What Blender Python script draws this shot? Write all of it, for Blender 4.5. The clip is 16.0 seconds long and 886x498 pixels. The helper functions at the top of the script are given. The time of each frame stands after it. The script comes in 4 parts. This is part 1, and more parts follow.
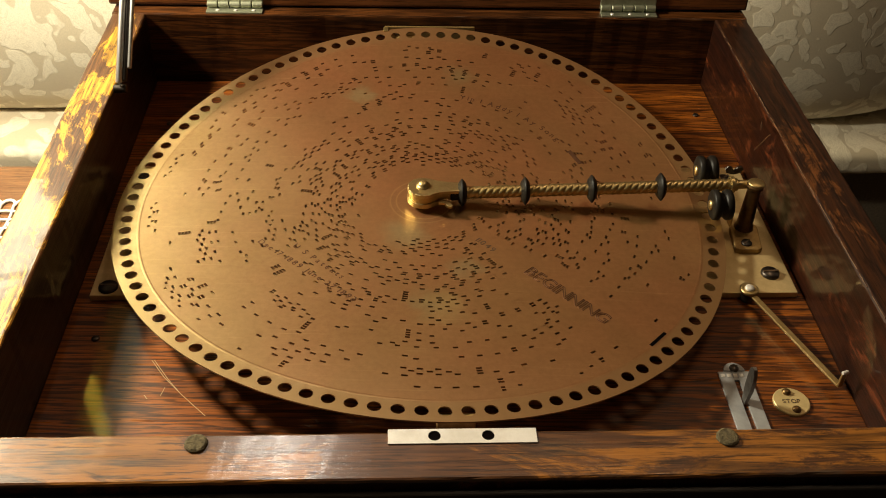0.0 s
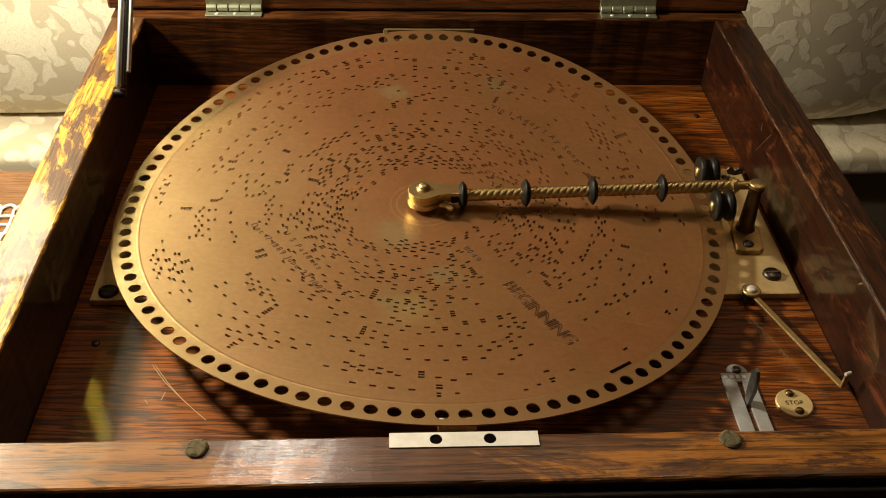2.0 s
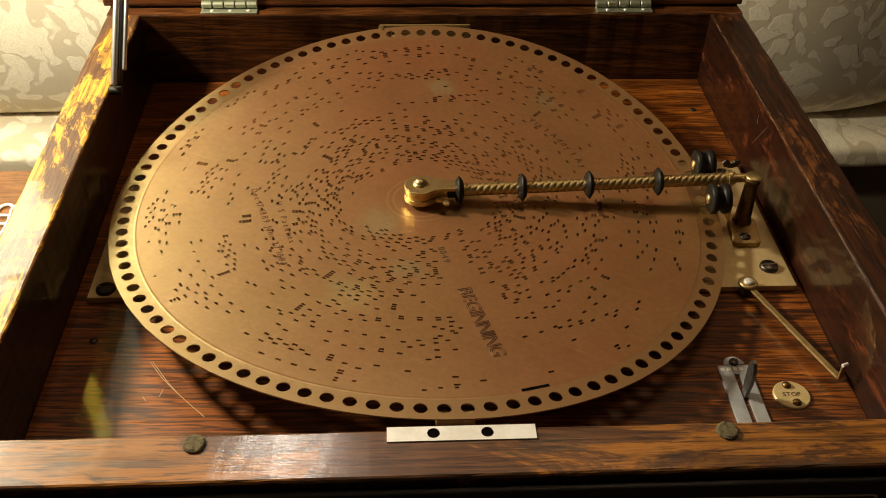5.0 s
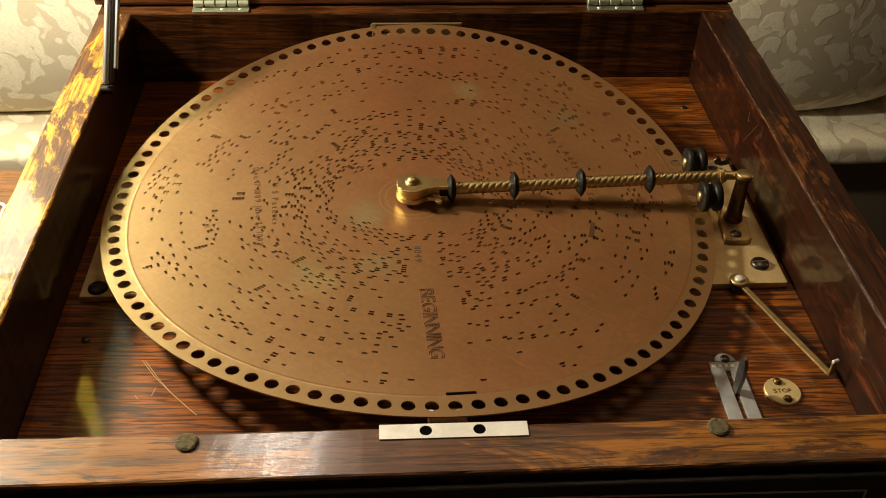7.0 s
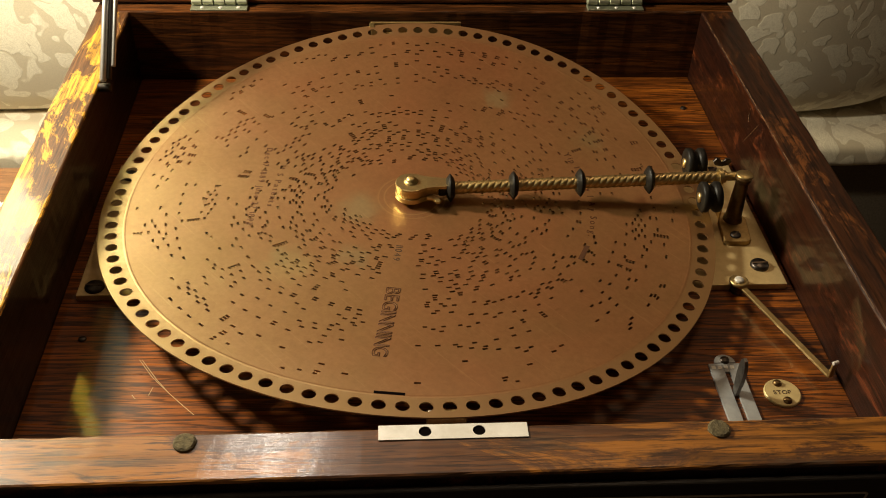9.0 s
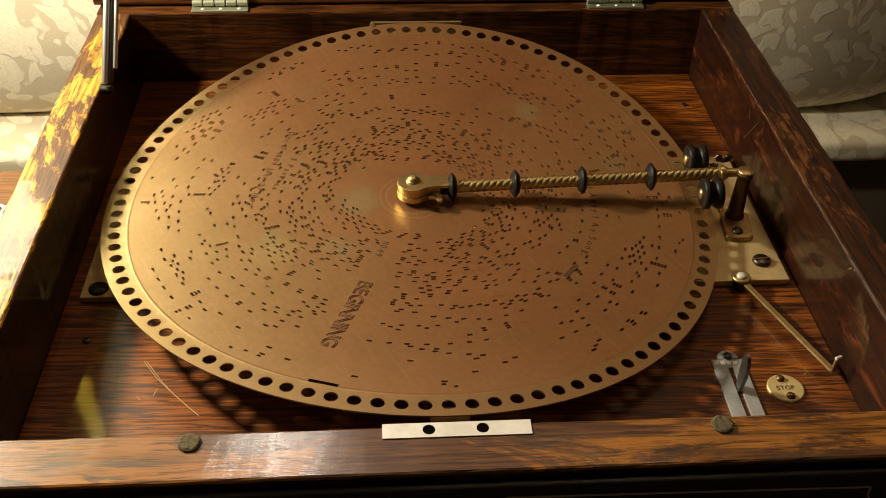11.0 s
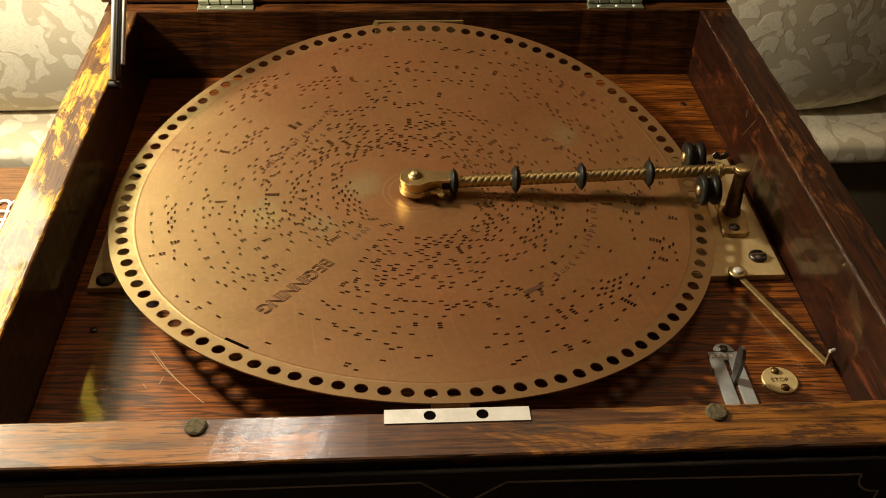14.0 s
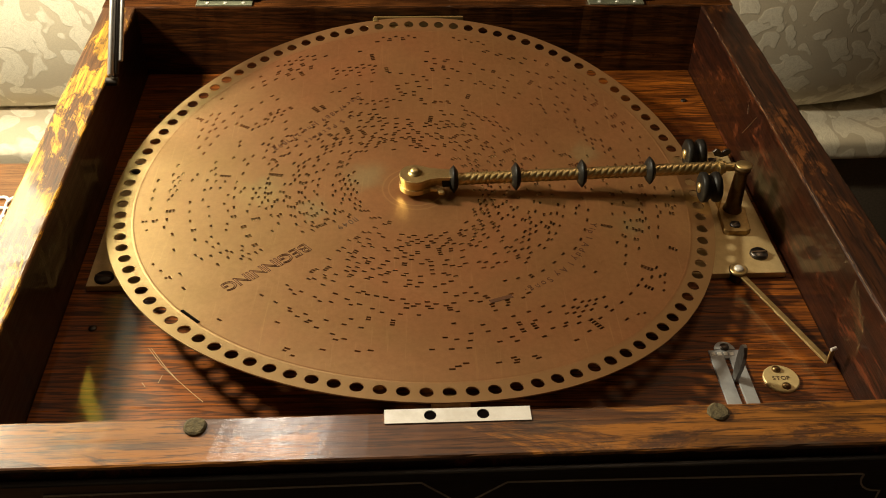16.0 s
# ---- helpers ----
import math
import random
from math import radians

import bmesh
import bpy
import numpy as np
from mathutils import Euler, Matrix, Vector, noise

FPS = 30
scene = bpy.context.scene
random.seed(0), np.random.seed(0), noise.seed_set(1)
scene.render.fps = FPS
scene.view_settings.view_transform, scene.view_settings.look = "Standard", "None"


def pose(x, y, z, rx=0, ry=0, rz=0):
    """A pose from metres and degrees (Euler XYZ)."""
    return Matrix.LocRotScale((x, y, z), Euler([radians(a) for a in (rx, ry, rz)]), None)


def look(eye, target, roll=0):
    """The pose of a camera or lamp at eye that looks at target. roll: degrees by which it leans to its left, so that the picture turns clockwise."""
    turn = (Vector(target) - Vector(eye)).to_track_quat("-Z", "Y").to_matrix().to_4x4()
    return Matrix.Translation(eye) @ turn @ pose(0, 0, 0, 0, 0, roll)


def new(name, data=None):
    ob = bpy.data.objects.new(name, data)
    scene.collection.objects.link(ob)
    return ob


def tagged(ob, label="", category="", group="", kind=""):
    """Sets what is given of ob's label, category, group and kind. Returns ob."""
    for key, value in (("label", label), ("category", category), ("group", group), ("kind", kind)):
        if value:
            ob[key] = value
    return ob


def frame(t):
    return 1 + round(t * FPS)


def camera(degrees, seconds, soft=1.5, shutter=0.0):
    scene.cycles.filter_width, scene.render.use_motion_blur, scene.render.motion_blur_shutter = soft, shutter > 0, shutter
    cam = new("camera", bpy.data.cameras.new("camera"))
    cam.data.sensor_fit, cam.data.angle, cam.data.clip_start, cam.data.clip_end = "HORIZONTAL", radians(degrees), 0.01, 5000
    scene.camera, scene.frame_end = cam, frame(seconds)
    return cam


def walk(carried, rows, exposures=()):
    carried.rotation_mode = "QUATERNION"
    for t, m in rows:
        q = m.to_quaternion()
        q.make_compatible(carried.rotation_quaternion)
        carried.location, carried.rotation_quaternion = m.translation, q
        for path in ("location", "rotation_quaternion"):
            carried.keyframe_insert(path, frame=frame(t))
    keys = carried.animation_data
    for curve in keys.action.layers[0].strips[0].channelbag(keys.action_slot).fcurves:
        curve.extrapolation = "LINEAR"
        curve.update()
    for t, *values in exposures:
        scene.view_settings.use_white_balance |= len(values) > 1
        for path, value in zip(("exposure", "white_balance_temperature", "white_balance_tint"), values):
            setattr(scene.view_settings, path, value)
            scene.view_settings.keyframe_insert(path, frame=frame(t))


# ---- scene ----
cam = camera(48.79, 16.0, soft=1.0)
PATH = [
    (0, pose(-0.0233, -0.5293, 0.4084, 50.820, -1.741, -2.314)),
    (0.5, pose(-0.0225, -0.5287, 0.4084, 50.868, -1.644, -2.285)),
    (1, pose(-0.0216, -0.5300, 0.4080, 50.995, -1.519, -2.394)),
    (1.5, pose(-0.0233, -0.5318, 0.4093, 51.006, -1.609, -2.409)),
    (2, pose(-0.0229, -0.5280, 0.4073, 50.982, -1.455, -2.454)),
    (2.5, pose(-0.0226, -0.5272, 0.4071, 50.837, -1.334, -2.560)),
    (3, pose(-0.0238, -0.5289, 0.4081, 50.854, -1.293, -2.551)),
    (3.5, pose(-0.0224, -0.5299, 0.4079, 50.888, -1.156, -2.607)),
    (4, pose(-0.0216, -0.5300, 0.4068, 50.913, -1.113, -2.562)),
    (6.5, pose(-0.0214, -0.5280, 0.4063, 50.692, -1.222, -3.202)),
    (7, pose(-0.0208, -0.5304, 0.4069, 50.756, -1.256, -3.175)),
    (7.5, pose(-0.0205, -0.5316, 0.4063, 50.837, -1.248, -3.133)),
    (8, pose(-0.0224, -0.5283, 0.4058, 50.743, -1.483, -3.214)),
    (8.5, pose(-0.0217, -0.5270, 0.4046, 50.709, -1.413, -3.174)),
    (9, pose(-0.0226, -0.5283, 0.4053, 50.747, -1.577, -3.230)),
    (11.5, pose(-0.0220, -0.5303, 0.4058, 50.725, -0.999, -3.451)),
    (12, pose(-0.0215, -0.5374, 0.4066, 50.923, -1.211, -3.225)),
    (12.5, pose(-0.0225, -0.5385, 0.4064, 50.842, -1.317, -3.152)),
    (13, pose(-0.0247, -0.5380, 0.4067, 50.716, -1.367, -3.224)),
    (13.5, pose(-0.0246, -0.5392, 0.4063, 50.873, -1.333, -3.205)),
    (14, pose(-0.0233, -0.5418, 0.4073, 50.951, -1.278, -3.180)),
    (14.5, pose(-0.0216, -0.5428, 0.4072, 50.964, -1.199, -3.149)),
    (15, pose(-0.0199, -0.5438, 0.4078, 50.982, -1.032, -3.123)),
    (15.5, pose(-0.0210, -0.5409, 0.4071, 50.791, -1.082, -3.088)),
    (16, pose(-0.0239, -0.5384, 0.4074, 50.614, -1.311, -3.250)),
]
walk(cam, PATH)

# ---- light: a table lamp to the left, a shaded lamp beside the sofa, a high lamp beyond the lid, dim room ----
scene.view_settings.exposure = 0.0
world = bpy.data.worlds.new("room_air")
scene.world = world
world.use_nodes = True
world.node_tree.nodes["Background"].inputs[0].default_value = (1.0, 0.78, 0.5, 1)
world.node_tree.nodes["Background"].inputs[1].default_value = 0.002


def lamp(name, at, watts, colour, radius):
    data = bpy.data.lights.new(name, "POINT")
    data.energy, data.color, data.shadow_soft_size = watts, colour, radius
    ob = new(name, data)
    ob.location = at
    return ob


lamp("table_lamp_light", (-0.55, 0.145, 0.435), 40, (1.0, 0.90, 0.66), 0.038)
lamp("sofa_lamp_light", (-0.57, 0.49, 0.49), 15, (1.0, 0.93, 0.60), 0.10)
lamp("far_lamp_light", (-0.30, 1.05, 1.55), 17, (1.0, 0.90, 0.76), 0.08)


def panel_lamp(name, at, towards, watts, colour, width, height):
    data = bpy.data.lights.new(name, "AREA")
    data.shape, data.size, data.size_y = "ELLIPSE", width, height
    data.energy, data.color = watts, colour
    new(name, data).matrix_world = look(at, towards)


# unseen amber panel, added to draw a yellow streak in the glossy board
panel_lamp("floor_streak_light", (-0.614, 0.80, 1.066), (-0.17, -0.15, 0), 0.20, (1.0, 0.68, 0.06), 0.030, 0.17)
# fill with no fitting, added overhead to brighten the right of the sofa
panel_lamp("sofa_fill_light", (0.45, 0.45, 1.70), (0.45, 0.5, 0), 4, (1.0, 0.70, 0.42), 0.6, 0.6)


# ---- materials ----
def material(name):
    m = bpy.data.materials.new(name)
    m.use_nodes = True
    return m, m.node_tree, m.node_tree.nodes["Principled BSDF"]


def add(nt, kind, **kw):
    n = nt.nodes.new(kind)
    for k, v in kw.items():
        n.inputs[k].default_value = v
    return n


def coords(nt, scale=(1, 1, 1), turn=(0, 0, 0), source="Object"):
    tc = nt.nodes.new("ShaderNodeTexCoord")
    mp = nt.nodes.new("ShaderNodeMapping")
    mp.inputs["Scale"].default_value = scale
    mp.inputs["Rotation"].default_value = turn
    nt.links.new(tc.outputs[source], mp.inputs["Vector"])
    return mp.outputs["Vector"]


def noise_of(nt, vec, scale, detail=6.0, rough=0.6, warp=0.0):
    n = add(nt, "ShaderNodeTexNoise", Scale=scale, Detail=detail, Roughness=rough, Distortion=warp)
    nt.links.new(vec, n.inputs["Vector"])
    return n.outputs["Fac"]


def ramp(nt, fac, stops):
    r = nt.nodes.new("ShaderNodeValToRGB")
    el = r.color_ramp.elements
    while len(el) < len(stops):
        el.new(0.5)
    for e, (p, c) in zip(el, stops):
        e.position = p
        e.color = (*c, 1) if len(c) == 3 else c
    nt.links.new(fac, r.inputs["Fac"])
    return r.outputs["Color"]


def blend(nt, fac, a, b, how="MIX"):
    m = nt.nodes.new("ShaderNodeMix")
    m.data_type, m.blend_type = "RGBA", how
    for sock, val in ((m.inputs[0], fac), (m.inputs[6], a), (m.inputs[7], b)):
        if hasattr(val, "default_value"):
            nt.links.new(val, sock)
        else:
            sock.default_value = val if isinstance(val, float) else (*val, 1)
    return m.outputs[2]


def bump(nt, bs, height, strength, distance=0.001):
    b = add(nt, "ShaderNodeBump", Strength=strength, Distance=distance)
    nt.links.new(height, b.inputs["Height"])
    nt.links.new(b.outputs["Normal"], bs.inputs["Normal"])


def stretched(axis, across, along_grain):
    v = [across] * 3
    v["xyz".index(axis)] = along_grain
    return tuple(v)


def wood(name, axis, dark, light, worn=None, worn_at=0.5, pale=None, pale_at=0.6, rough=0.35, coat=0.3, patch=14.0, shine=0.07, streaks=0.5, crackle=False, spec=0.35, fine=1.0, rings=0.0):
    """Oak with its grain along one axis; worn: bare wood showing in patches, pale: greyed patches."""
    m, nt, bs = material(name)
    grain = noise_of(nt, coords(nt, stretched(axis, 330.0 * fine, 13.0 * fine)), 1.0, 7.0, 0.7, 0.6 + (1 - fine) * 1.2)
    bands = noise_of(nt, coords(nt, stretched(axis, 48.0, 4.0)), 1.0, 4.0, 0.55, 1.6)
    pores = noise_of(nt, coords(nt, stretched(axis, 900.0, 42.0)), 1.0, 3.0, 0.65)
    mid = tuple((a + b) / 2 for a, b in zip(dark, light))
    col = ramp(nt, grain, [(0.34, dark), (0.48, mid), (0.64, light)])
    col = blend(nt, ramp(nt, bands, [(0.36, (0.45, 0.45, 0.45)), (0.60, (1, 1, 1))]), tuple(c * 0.7 for c in dark), col)
    if rings:
        wave = add(nt, "ShaderNodeTexWave", Scale=135.0, Distortion=22.0, Detail=3.0)
        wave.bands_direction = "DIAGONAL"
        wave.inputs["Detail Scale"].default_value, wave.inputs["Detail Roughness"].default_value = 0.5, 0.62
        nt.links.new(coords(nt, stretched(axis, 1.0, 0.07)), wave.inputs["Vector"])
        lines = ramp(nt, wave.outputs["Fac"], [(0.10, (rings, rings, rings)), (0.28, (rings * 0.35,) * 3), (0.5, (0, 0, 0))])
        col = blend(nt, lines, col, tuple(c * 0.35 for c in dark))
    worn_v = stretched(axis, patch, patch * 0.33)
    if worn:
        w = noise_of(nt, coords(nt, worn_v), 1.0, 12.0, 0.74, 0.5)
        mask = ramp(nt, w, [(worn_at - 0.02, (0, 0, 0)), (worn_at + 0.02, (1, 1, 1))])
        bare = ramp(nt, grain, [(0.36, tuple(c * 0.35 for c in worn)), (0.47, worn), (0.68, tuple(min(1, c * 1.3) for c in worn))])
        bare = blend(nt, ramp(nt, bands, [(0.38, (0.8, 0.8, 0.8)), (0.46, (0, 0, 0))]), bare, tuple(c * 0.3 for c in worn))
        col = blend(nt, mask, col, bare)
    if pale:
        w2 = noise_of(nt, coords(nt, tuple(c * 0.7 for c in worn_v), (0.3, 0.1, 0.7)), 1.0, 10.0, 0.72, 0.4)
        mask2 = ramp(nt, w2, [(pale_at - 0.03, (0, 0, 0)), (pale_at + 0.05, (0.85, 0.85, 0.85))])
        col = blend(nt, mask2, col, ramp(nt, grain, [(0.4, tuple(c * 0.45 for c in pale)), (0.6, pale)]))
    # open pores: thin dark streaks
    dash = ramp(nt, pores, [(0.37, (streaks + 0.3,) * 3), (0.47, (0, 0, 0))])
    col = blend(nt, dash, col, tuple(c * 0.3 for c in dark))
    nt.links.new(col, bs.inputs["Base Color"])
    r = ramp(nt, grain, [(0.3, (min(1, rough * 1.35),) * 3), (0.7, (rough * 0.8,) * 3)])
    nt.links.new(r, bs.inputs["Roughness"])
    bs.inputs["Specular IOR Level"].default_value = spec
    bs.inputs["Coat Weight"].default_value = coat
    bs.inputs["Coat Roughness"].default_value = shine
    waves = noise_of(nt, coords(nt, stretched(axis, 40.0, 16.0)), 1.0, 3.0, 0.5)
    b1 = add(nt, "ShaderNodeBump", Strength=0.06, Distance=0.002)
    nt.links.new(waves, b1.inputs["Height"])
    b2 = add(nt, "ShaderNodeBump", Strength=0.22 if crackle else 0.35, Distance=0.0004)
    nt.links.new(pores, b2.inputs["Height"])
    nt.links.new(b1.outputs["Normal"], b2.inputs["Normal"])
    nt.links.new(b2.outputs["Normal"], bs.inputs["Normal"])
    nt.links.new((b2 if crackle else b1).outputs["Normal"], bs.inputs["Coat Normal"])
    return m


def metal(name, colour, rough=0.3, metallic=1.0, tarnish=None, scale=60.0, relief=0.08):
    m, nt, bs = material(name)
    v = coords(nt)
    n = noise_of(nt, v, scale, 8.0, 0.65)
    f = noise_of(nt, v, scale * 9, 3.0, 0.6)
    tarnish = tarnish or tuple(c * 0.55 for c in colour)
    nt.links.new(ramp(nt, n, [(0.35, tarnish), (0.62, colour)]), bs.inputs["Base Color"])
    nt.links.new(ramp(nt, n, [(0.3, (min(1, rough * 1.6),) * 3), (0.7, (rough,) * 3)]), bs.inputs["Roughness"])
    bs.inputs["Metallic"].default_value = metallic
    bump(nt, bs, f, relief, 0.0004)
    return m


def plain(name, colour, rough=0.6, scale=80.0, vary=0.25, metallic=0.0, relief=0.15):
    m, nt, bs = material(name)
    n = noise_of(nt, coords(nt), scale, 7.0, 0.65)
    nt.links.new(ramp(nt, n, [(0.3, tuple(c * (1 - vary) for c in colour)), (0.7, tuple(min(1, c * (1 + vary)) for c in colour))]), bs.inputs["Base Color"])
    bs.inputs["Roughness"].default_value, bs.inputs["Metallic"].default_value = rough, metallic
    bump(nt, bs, n, relief, 0.001)
    return m


BARE = 0.38     # share of bare metal in the sheet


def disc_metal():
    """Brass sheet under a copper-brown tarnish: rubbed bright along the rim, with ring marks, scratches and greenish spots."""
    m, nt, bs = material("aged_brass_sheet")
    v = coords(nt, source="UV")
    wide = noise_of(nt, v, 7.0, 4.0, 0.55, 0.8)
    big = noise_of(nt, v, 16.0, 6.0, 0.6, 0.4)
    small = noise_of(nt, v, 260.0, 4.0, 0.7)
    streak = noise_of(nt, coords(nt, (30, 900, 900), source="UV"), 1.0, 3.0, 0.6)
    swipe = noise_of(nt, coords(nt, (16, 420, 1), (0, 0, 0.6), source="UV"), 1.0, 4.0, 0.6, 0.3)
    centre = nt.nodes.new("ShaderNodeVectorMath")
    centre.operation = "LENGTH"
    nt.links.new(v, centre.inputs[0])
    radius = add(nt, "ShaderNodeMath")
    radius.operation = "MULTIPLY"
    radius.inputs[1].default_value = 5.0
    nt.links.new(centre.outputs["Value"], radius.inputs[0])
    rim = ramp(nt, radius.outputs[0], [(0.913, (0, 0, 0)), (0.922, (1, 1, 1))])
    rings = ramp(nt, radius.outputs[0], [(0.086, (0, 0, 0)), (0.089, (1, 1, 1)), (0.093, (0, 0, 0)), (0.106, (0, 0, 0)), (0.110, (0.7, 0.7, 0.7)), (0.114, (0, 0, 0))])
    col = ramp(nt, big, [(0.3, (0.108, 0.0205, 0.005)), (0.55, (0.155, 0.030, 0.007)), (0.75, (0.185, 0.041, 0.010))])
    col = blend(nt, ramp(nt, wide, [(0.40, (0, 0, 0)), (0.62, (0.5, 0.5, 0.5))]), col, (0.150, 0.060, 0.017))
    col = blend(nt, ramp(nt, small, [(0.35, (0.22, 0.22, 0.22)), (0.6, (0, 0, 0))]), col, (0.07, 0.03, 0.010))
    col = blend(nt, rim, col, (0.135, 0.047, 0.015))
    ragged = add(nt, "ShaderNodeTexNoise", Scale=70.0, Detail=5.0, Roughness=0.6)
    nt.links.new(v, ragged.inputs["Vector"])
    shifted = nt.nodes.new("ShaderNodeVectorMath")
    shifted.operation = "MULTIPLY_ADD"
    nt.links.new(ragged.outputs["Color"], shifted.inputs[0])
    shifted.inputs[1].default_value = (0.034, 0.034, 0.0)
    nt.links.new(v, shifted.inputs[2])
    for r, a, size, tint in ((0.142, 77.7, 0.013, (0.10, 0.10, 0.045)), (0.128, 110.0, 0.012, (0.17, 0.155, 0.075)), (0.105, -84.7, 0.016, (0.23, 0.165, 0.06)),
                             (0.036, -112.0, 0.018, (0.16, 0.15, 0.08)), (0.100, -92.0, 0.011, (0.10, 0.095, 0.045)), (0.070, -70.0, 0.012, (0.13, 0.115, 0.06))):
        far = nt.nodes.new("ShaderNodeVectorMath")
        far.operation = "DISTANCE"
        nt.links.new(shifted.outputs[0], far.inputs[0])
        far.inputs[1].default_value = (r * math.cos(radians(a)) + 0.017, r * math.sin(radians(a)) + 0.017, 0.0)
        col = blend(nt, ramp(nt, far.outputs["Value"], [(size * 0.35, (0.42, 0.42, 0.42)), (size, (0, 0, 0))]), col, tint)
    nt.links.new(col, bs.inputs["Base Color"])
    bs.inputs["Roughness"].default_value = 0.6
    bs.inputs["Specular IOR Level"].default_value = 0.2
    # the bare metal that shows through the copper-brown tarnish
    bare = nt.nodes.new("ShaderNodeBsdfPrincipled")
    bare.inputs["Metallic"].default_value = 1.0
    nt.links.new(ramp(nt, big, [(0.3, (0.66, 0.50, 0.22)), (0.7, (0.84, 0.67, 0.34))]), bare.inputs["Base Color"])
    nt.links.new(ramp(nt, big, [(0.3, (0.44, 0.44, 0.44)), (0.7, (0.39, 0.39, 0.39))]), bare.inputs["Roughness"])
    b = add(nt, "ShaderNodeBump", Strength=0.03, Distance=0.0003)
    nt.links.new(streak, b.inputs["Height"])
    nt.links.new(b.outputs["Normal"], bare.inputs["Normal"])
    amount = ramp(nt, small, [(0.3, (BARE - 0.05,) * 3), (0.7, (BARE + 0.05,) * 3)])
    amount = blend(nt, ramp(nt, swipe, [(0.60, (0, 0, 0)), (0.72, (0.30, 0.30, 0.30))]), amount, (0.75, 0.75, 0.75))
    amount = blend(nt, rings, amount, (0.70, 0.70, 0.70))
    amount = blend(nt, rim, amount, (BARE + 0.03,) * 3)
    mix = nt.nodes.new("ShaderNodeMixShader")
    nt.links.new(amount, mix.inputs[0])
    nt.links.new(bs.outputs[0], mix.inputs[1])
    nt.links.new(bare.outputs[0], mix.inputs[2])
    nt.links.new(mix.outputs[0], nt.nodes["Material Output"].inputs["Surface"])
    return m


def damask(name, ground, leaf, scale=9.0):
    """Woven upholstery: large pale veined leaves and sprays on a darker ground."""
    m, nt, bs = material(name)
    v = coords(nt, (1, 1, 1), (0.5, 0.3, 0.6))
    drift = add(nt, "ShaderNodeTexNoise", Scale=scale * 1.3, Detail=2.0, Roughness=0.5)
    nt.links.new(v, drift.inputs["Vector"])
    bent = nt.nodes.new("ShaderNodeVectorMath")
    bent.operation = "MULTIPLY_ADD"
    nt.links.new(drift.outputs["Color"], bent.inputs[0])
    bent.inputs[1].default_value = (0.10, 0.10, 0.10)
    nt.links.new(v, bent.inputs[2])

    def leaves(turn, size, reach):
        mp = nt.nodes.new("ShaderNodeMapping")
        mp.inputs["Scale"].default_value = (1.0, 1.0, 0.5)
        mp.inputs["Rotation"].default_value = turn
        nt.links.new(bent.outputs[0], mp.inputs["Vector"])
        vo = add(nt, "ShaderNodeTexVoronoi", Scale=size, Randomness=0.9)
        nt.links.new(mp.outputs["Vector"], vo.inputs["Vector"])
        return ramp(nt, vo.outputs["Distance"], [(reach - 0.02, (1, 1, 1)), (reach + 0.02, (0, 0, 0))]), mp.outputs["Vector"]

    one, lie = leaves((0.4, 0.7, 0.2), scale * 1.9, 0.47)
    two, _ = leaves((1.2, -0.5, 0.9), scale * 2.7, 0.36)
    leafmask = blend(nt, two, one, (1, 1, 1))
    veins = noise_of(nt, lie, scale * 9, 2.0, 0.5, 2.0)
    leafcol = ramp(nt, veins, [(0.40, tuple((a + 2 * b) / 3 for a, b in zip(ground, leaf))), (0.50, leaf)])
    weave = noise_of(nt, v, 700.0, 2.0, 0.5)
    col = blend(nt, leafmask, ground, leafcol)
    col = blend(nt, ramp(nt, weave, [(0.35, (0.25, 0.25, 0.25)), (0.65, (0, 0, 0))]), col, tuple(c * 0.6 for c in ground))
    nt.links.new(col, bs.inputs["Base Color"])
    bs.inputs["Roughness"].default_value = 0.75
    bs.inputs["Sheen Weight"].default_value = 0.2
    bump(nt, bs, leafmask, 0.25, 0.0015)
    return m


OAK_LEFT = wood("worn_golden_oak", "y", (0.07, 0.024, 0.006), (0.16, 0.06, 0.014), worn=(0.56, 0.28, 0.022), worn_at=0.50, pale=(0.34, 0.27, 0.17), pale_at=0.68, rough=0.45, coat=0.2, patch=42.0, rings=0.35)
OAK_FRONT = wood("worn_front_oak", "x", (0.060, 0.021, 0.008), (0.14, 0.052, 0.016), worn=(0.27, 0.098, 0.014), worn_at=0.49, pale=(0.060, 0.046, 0.034), pale_at=0.60, rough=0.34, coat=0.8, patch=22.0, shine=0.13, crackle=True, rings=0.35)
OAK_RIGHT = wood("dark_worn_oak", "y", (0.016, 0.006, 0.004), (0.075, 0.025, 0.009), worn=(0.16, 0.055, 0.016), worn_at=0.57, pale=(0.05, 0.03, 0.02), pale_at=0.62, rough=0.36, coat=0.3, patch=34.0)
# inner walls: darker copies of the oak, their shade put into the colour
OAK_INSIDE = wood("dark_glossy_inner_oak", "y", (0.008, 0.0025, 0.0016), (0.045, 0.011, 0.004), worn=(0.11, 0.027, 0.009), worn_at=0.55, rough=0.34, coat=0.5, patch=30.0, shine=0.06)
SHADED_LEFT = wood("shaded_inner_oak", "y", (0.007, 0.003, 0.002), (0.022, 0.008, 0.004), rough=0.34, coat=0.5, shine=0.06)
OAK_BACK = wood("varnished_back_oak", "x", (0.025, 0.008, 0.003), (0.17, 0.056, 0.013), rough=0.3, coat=0.2, fine=0.5, rings=0.6)
OAK_FLOOR = wood("varnished_floor_oak", "x", (0.065, 0.016, 0.004), (0.40, 0.114, 0.013), rough=0.30, coat=0.22, shine=0.05, streaks=0.6, spec=0.40, fine=0.6, rings=0.72)
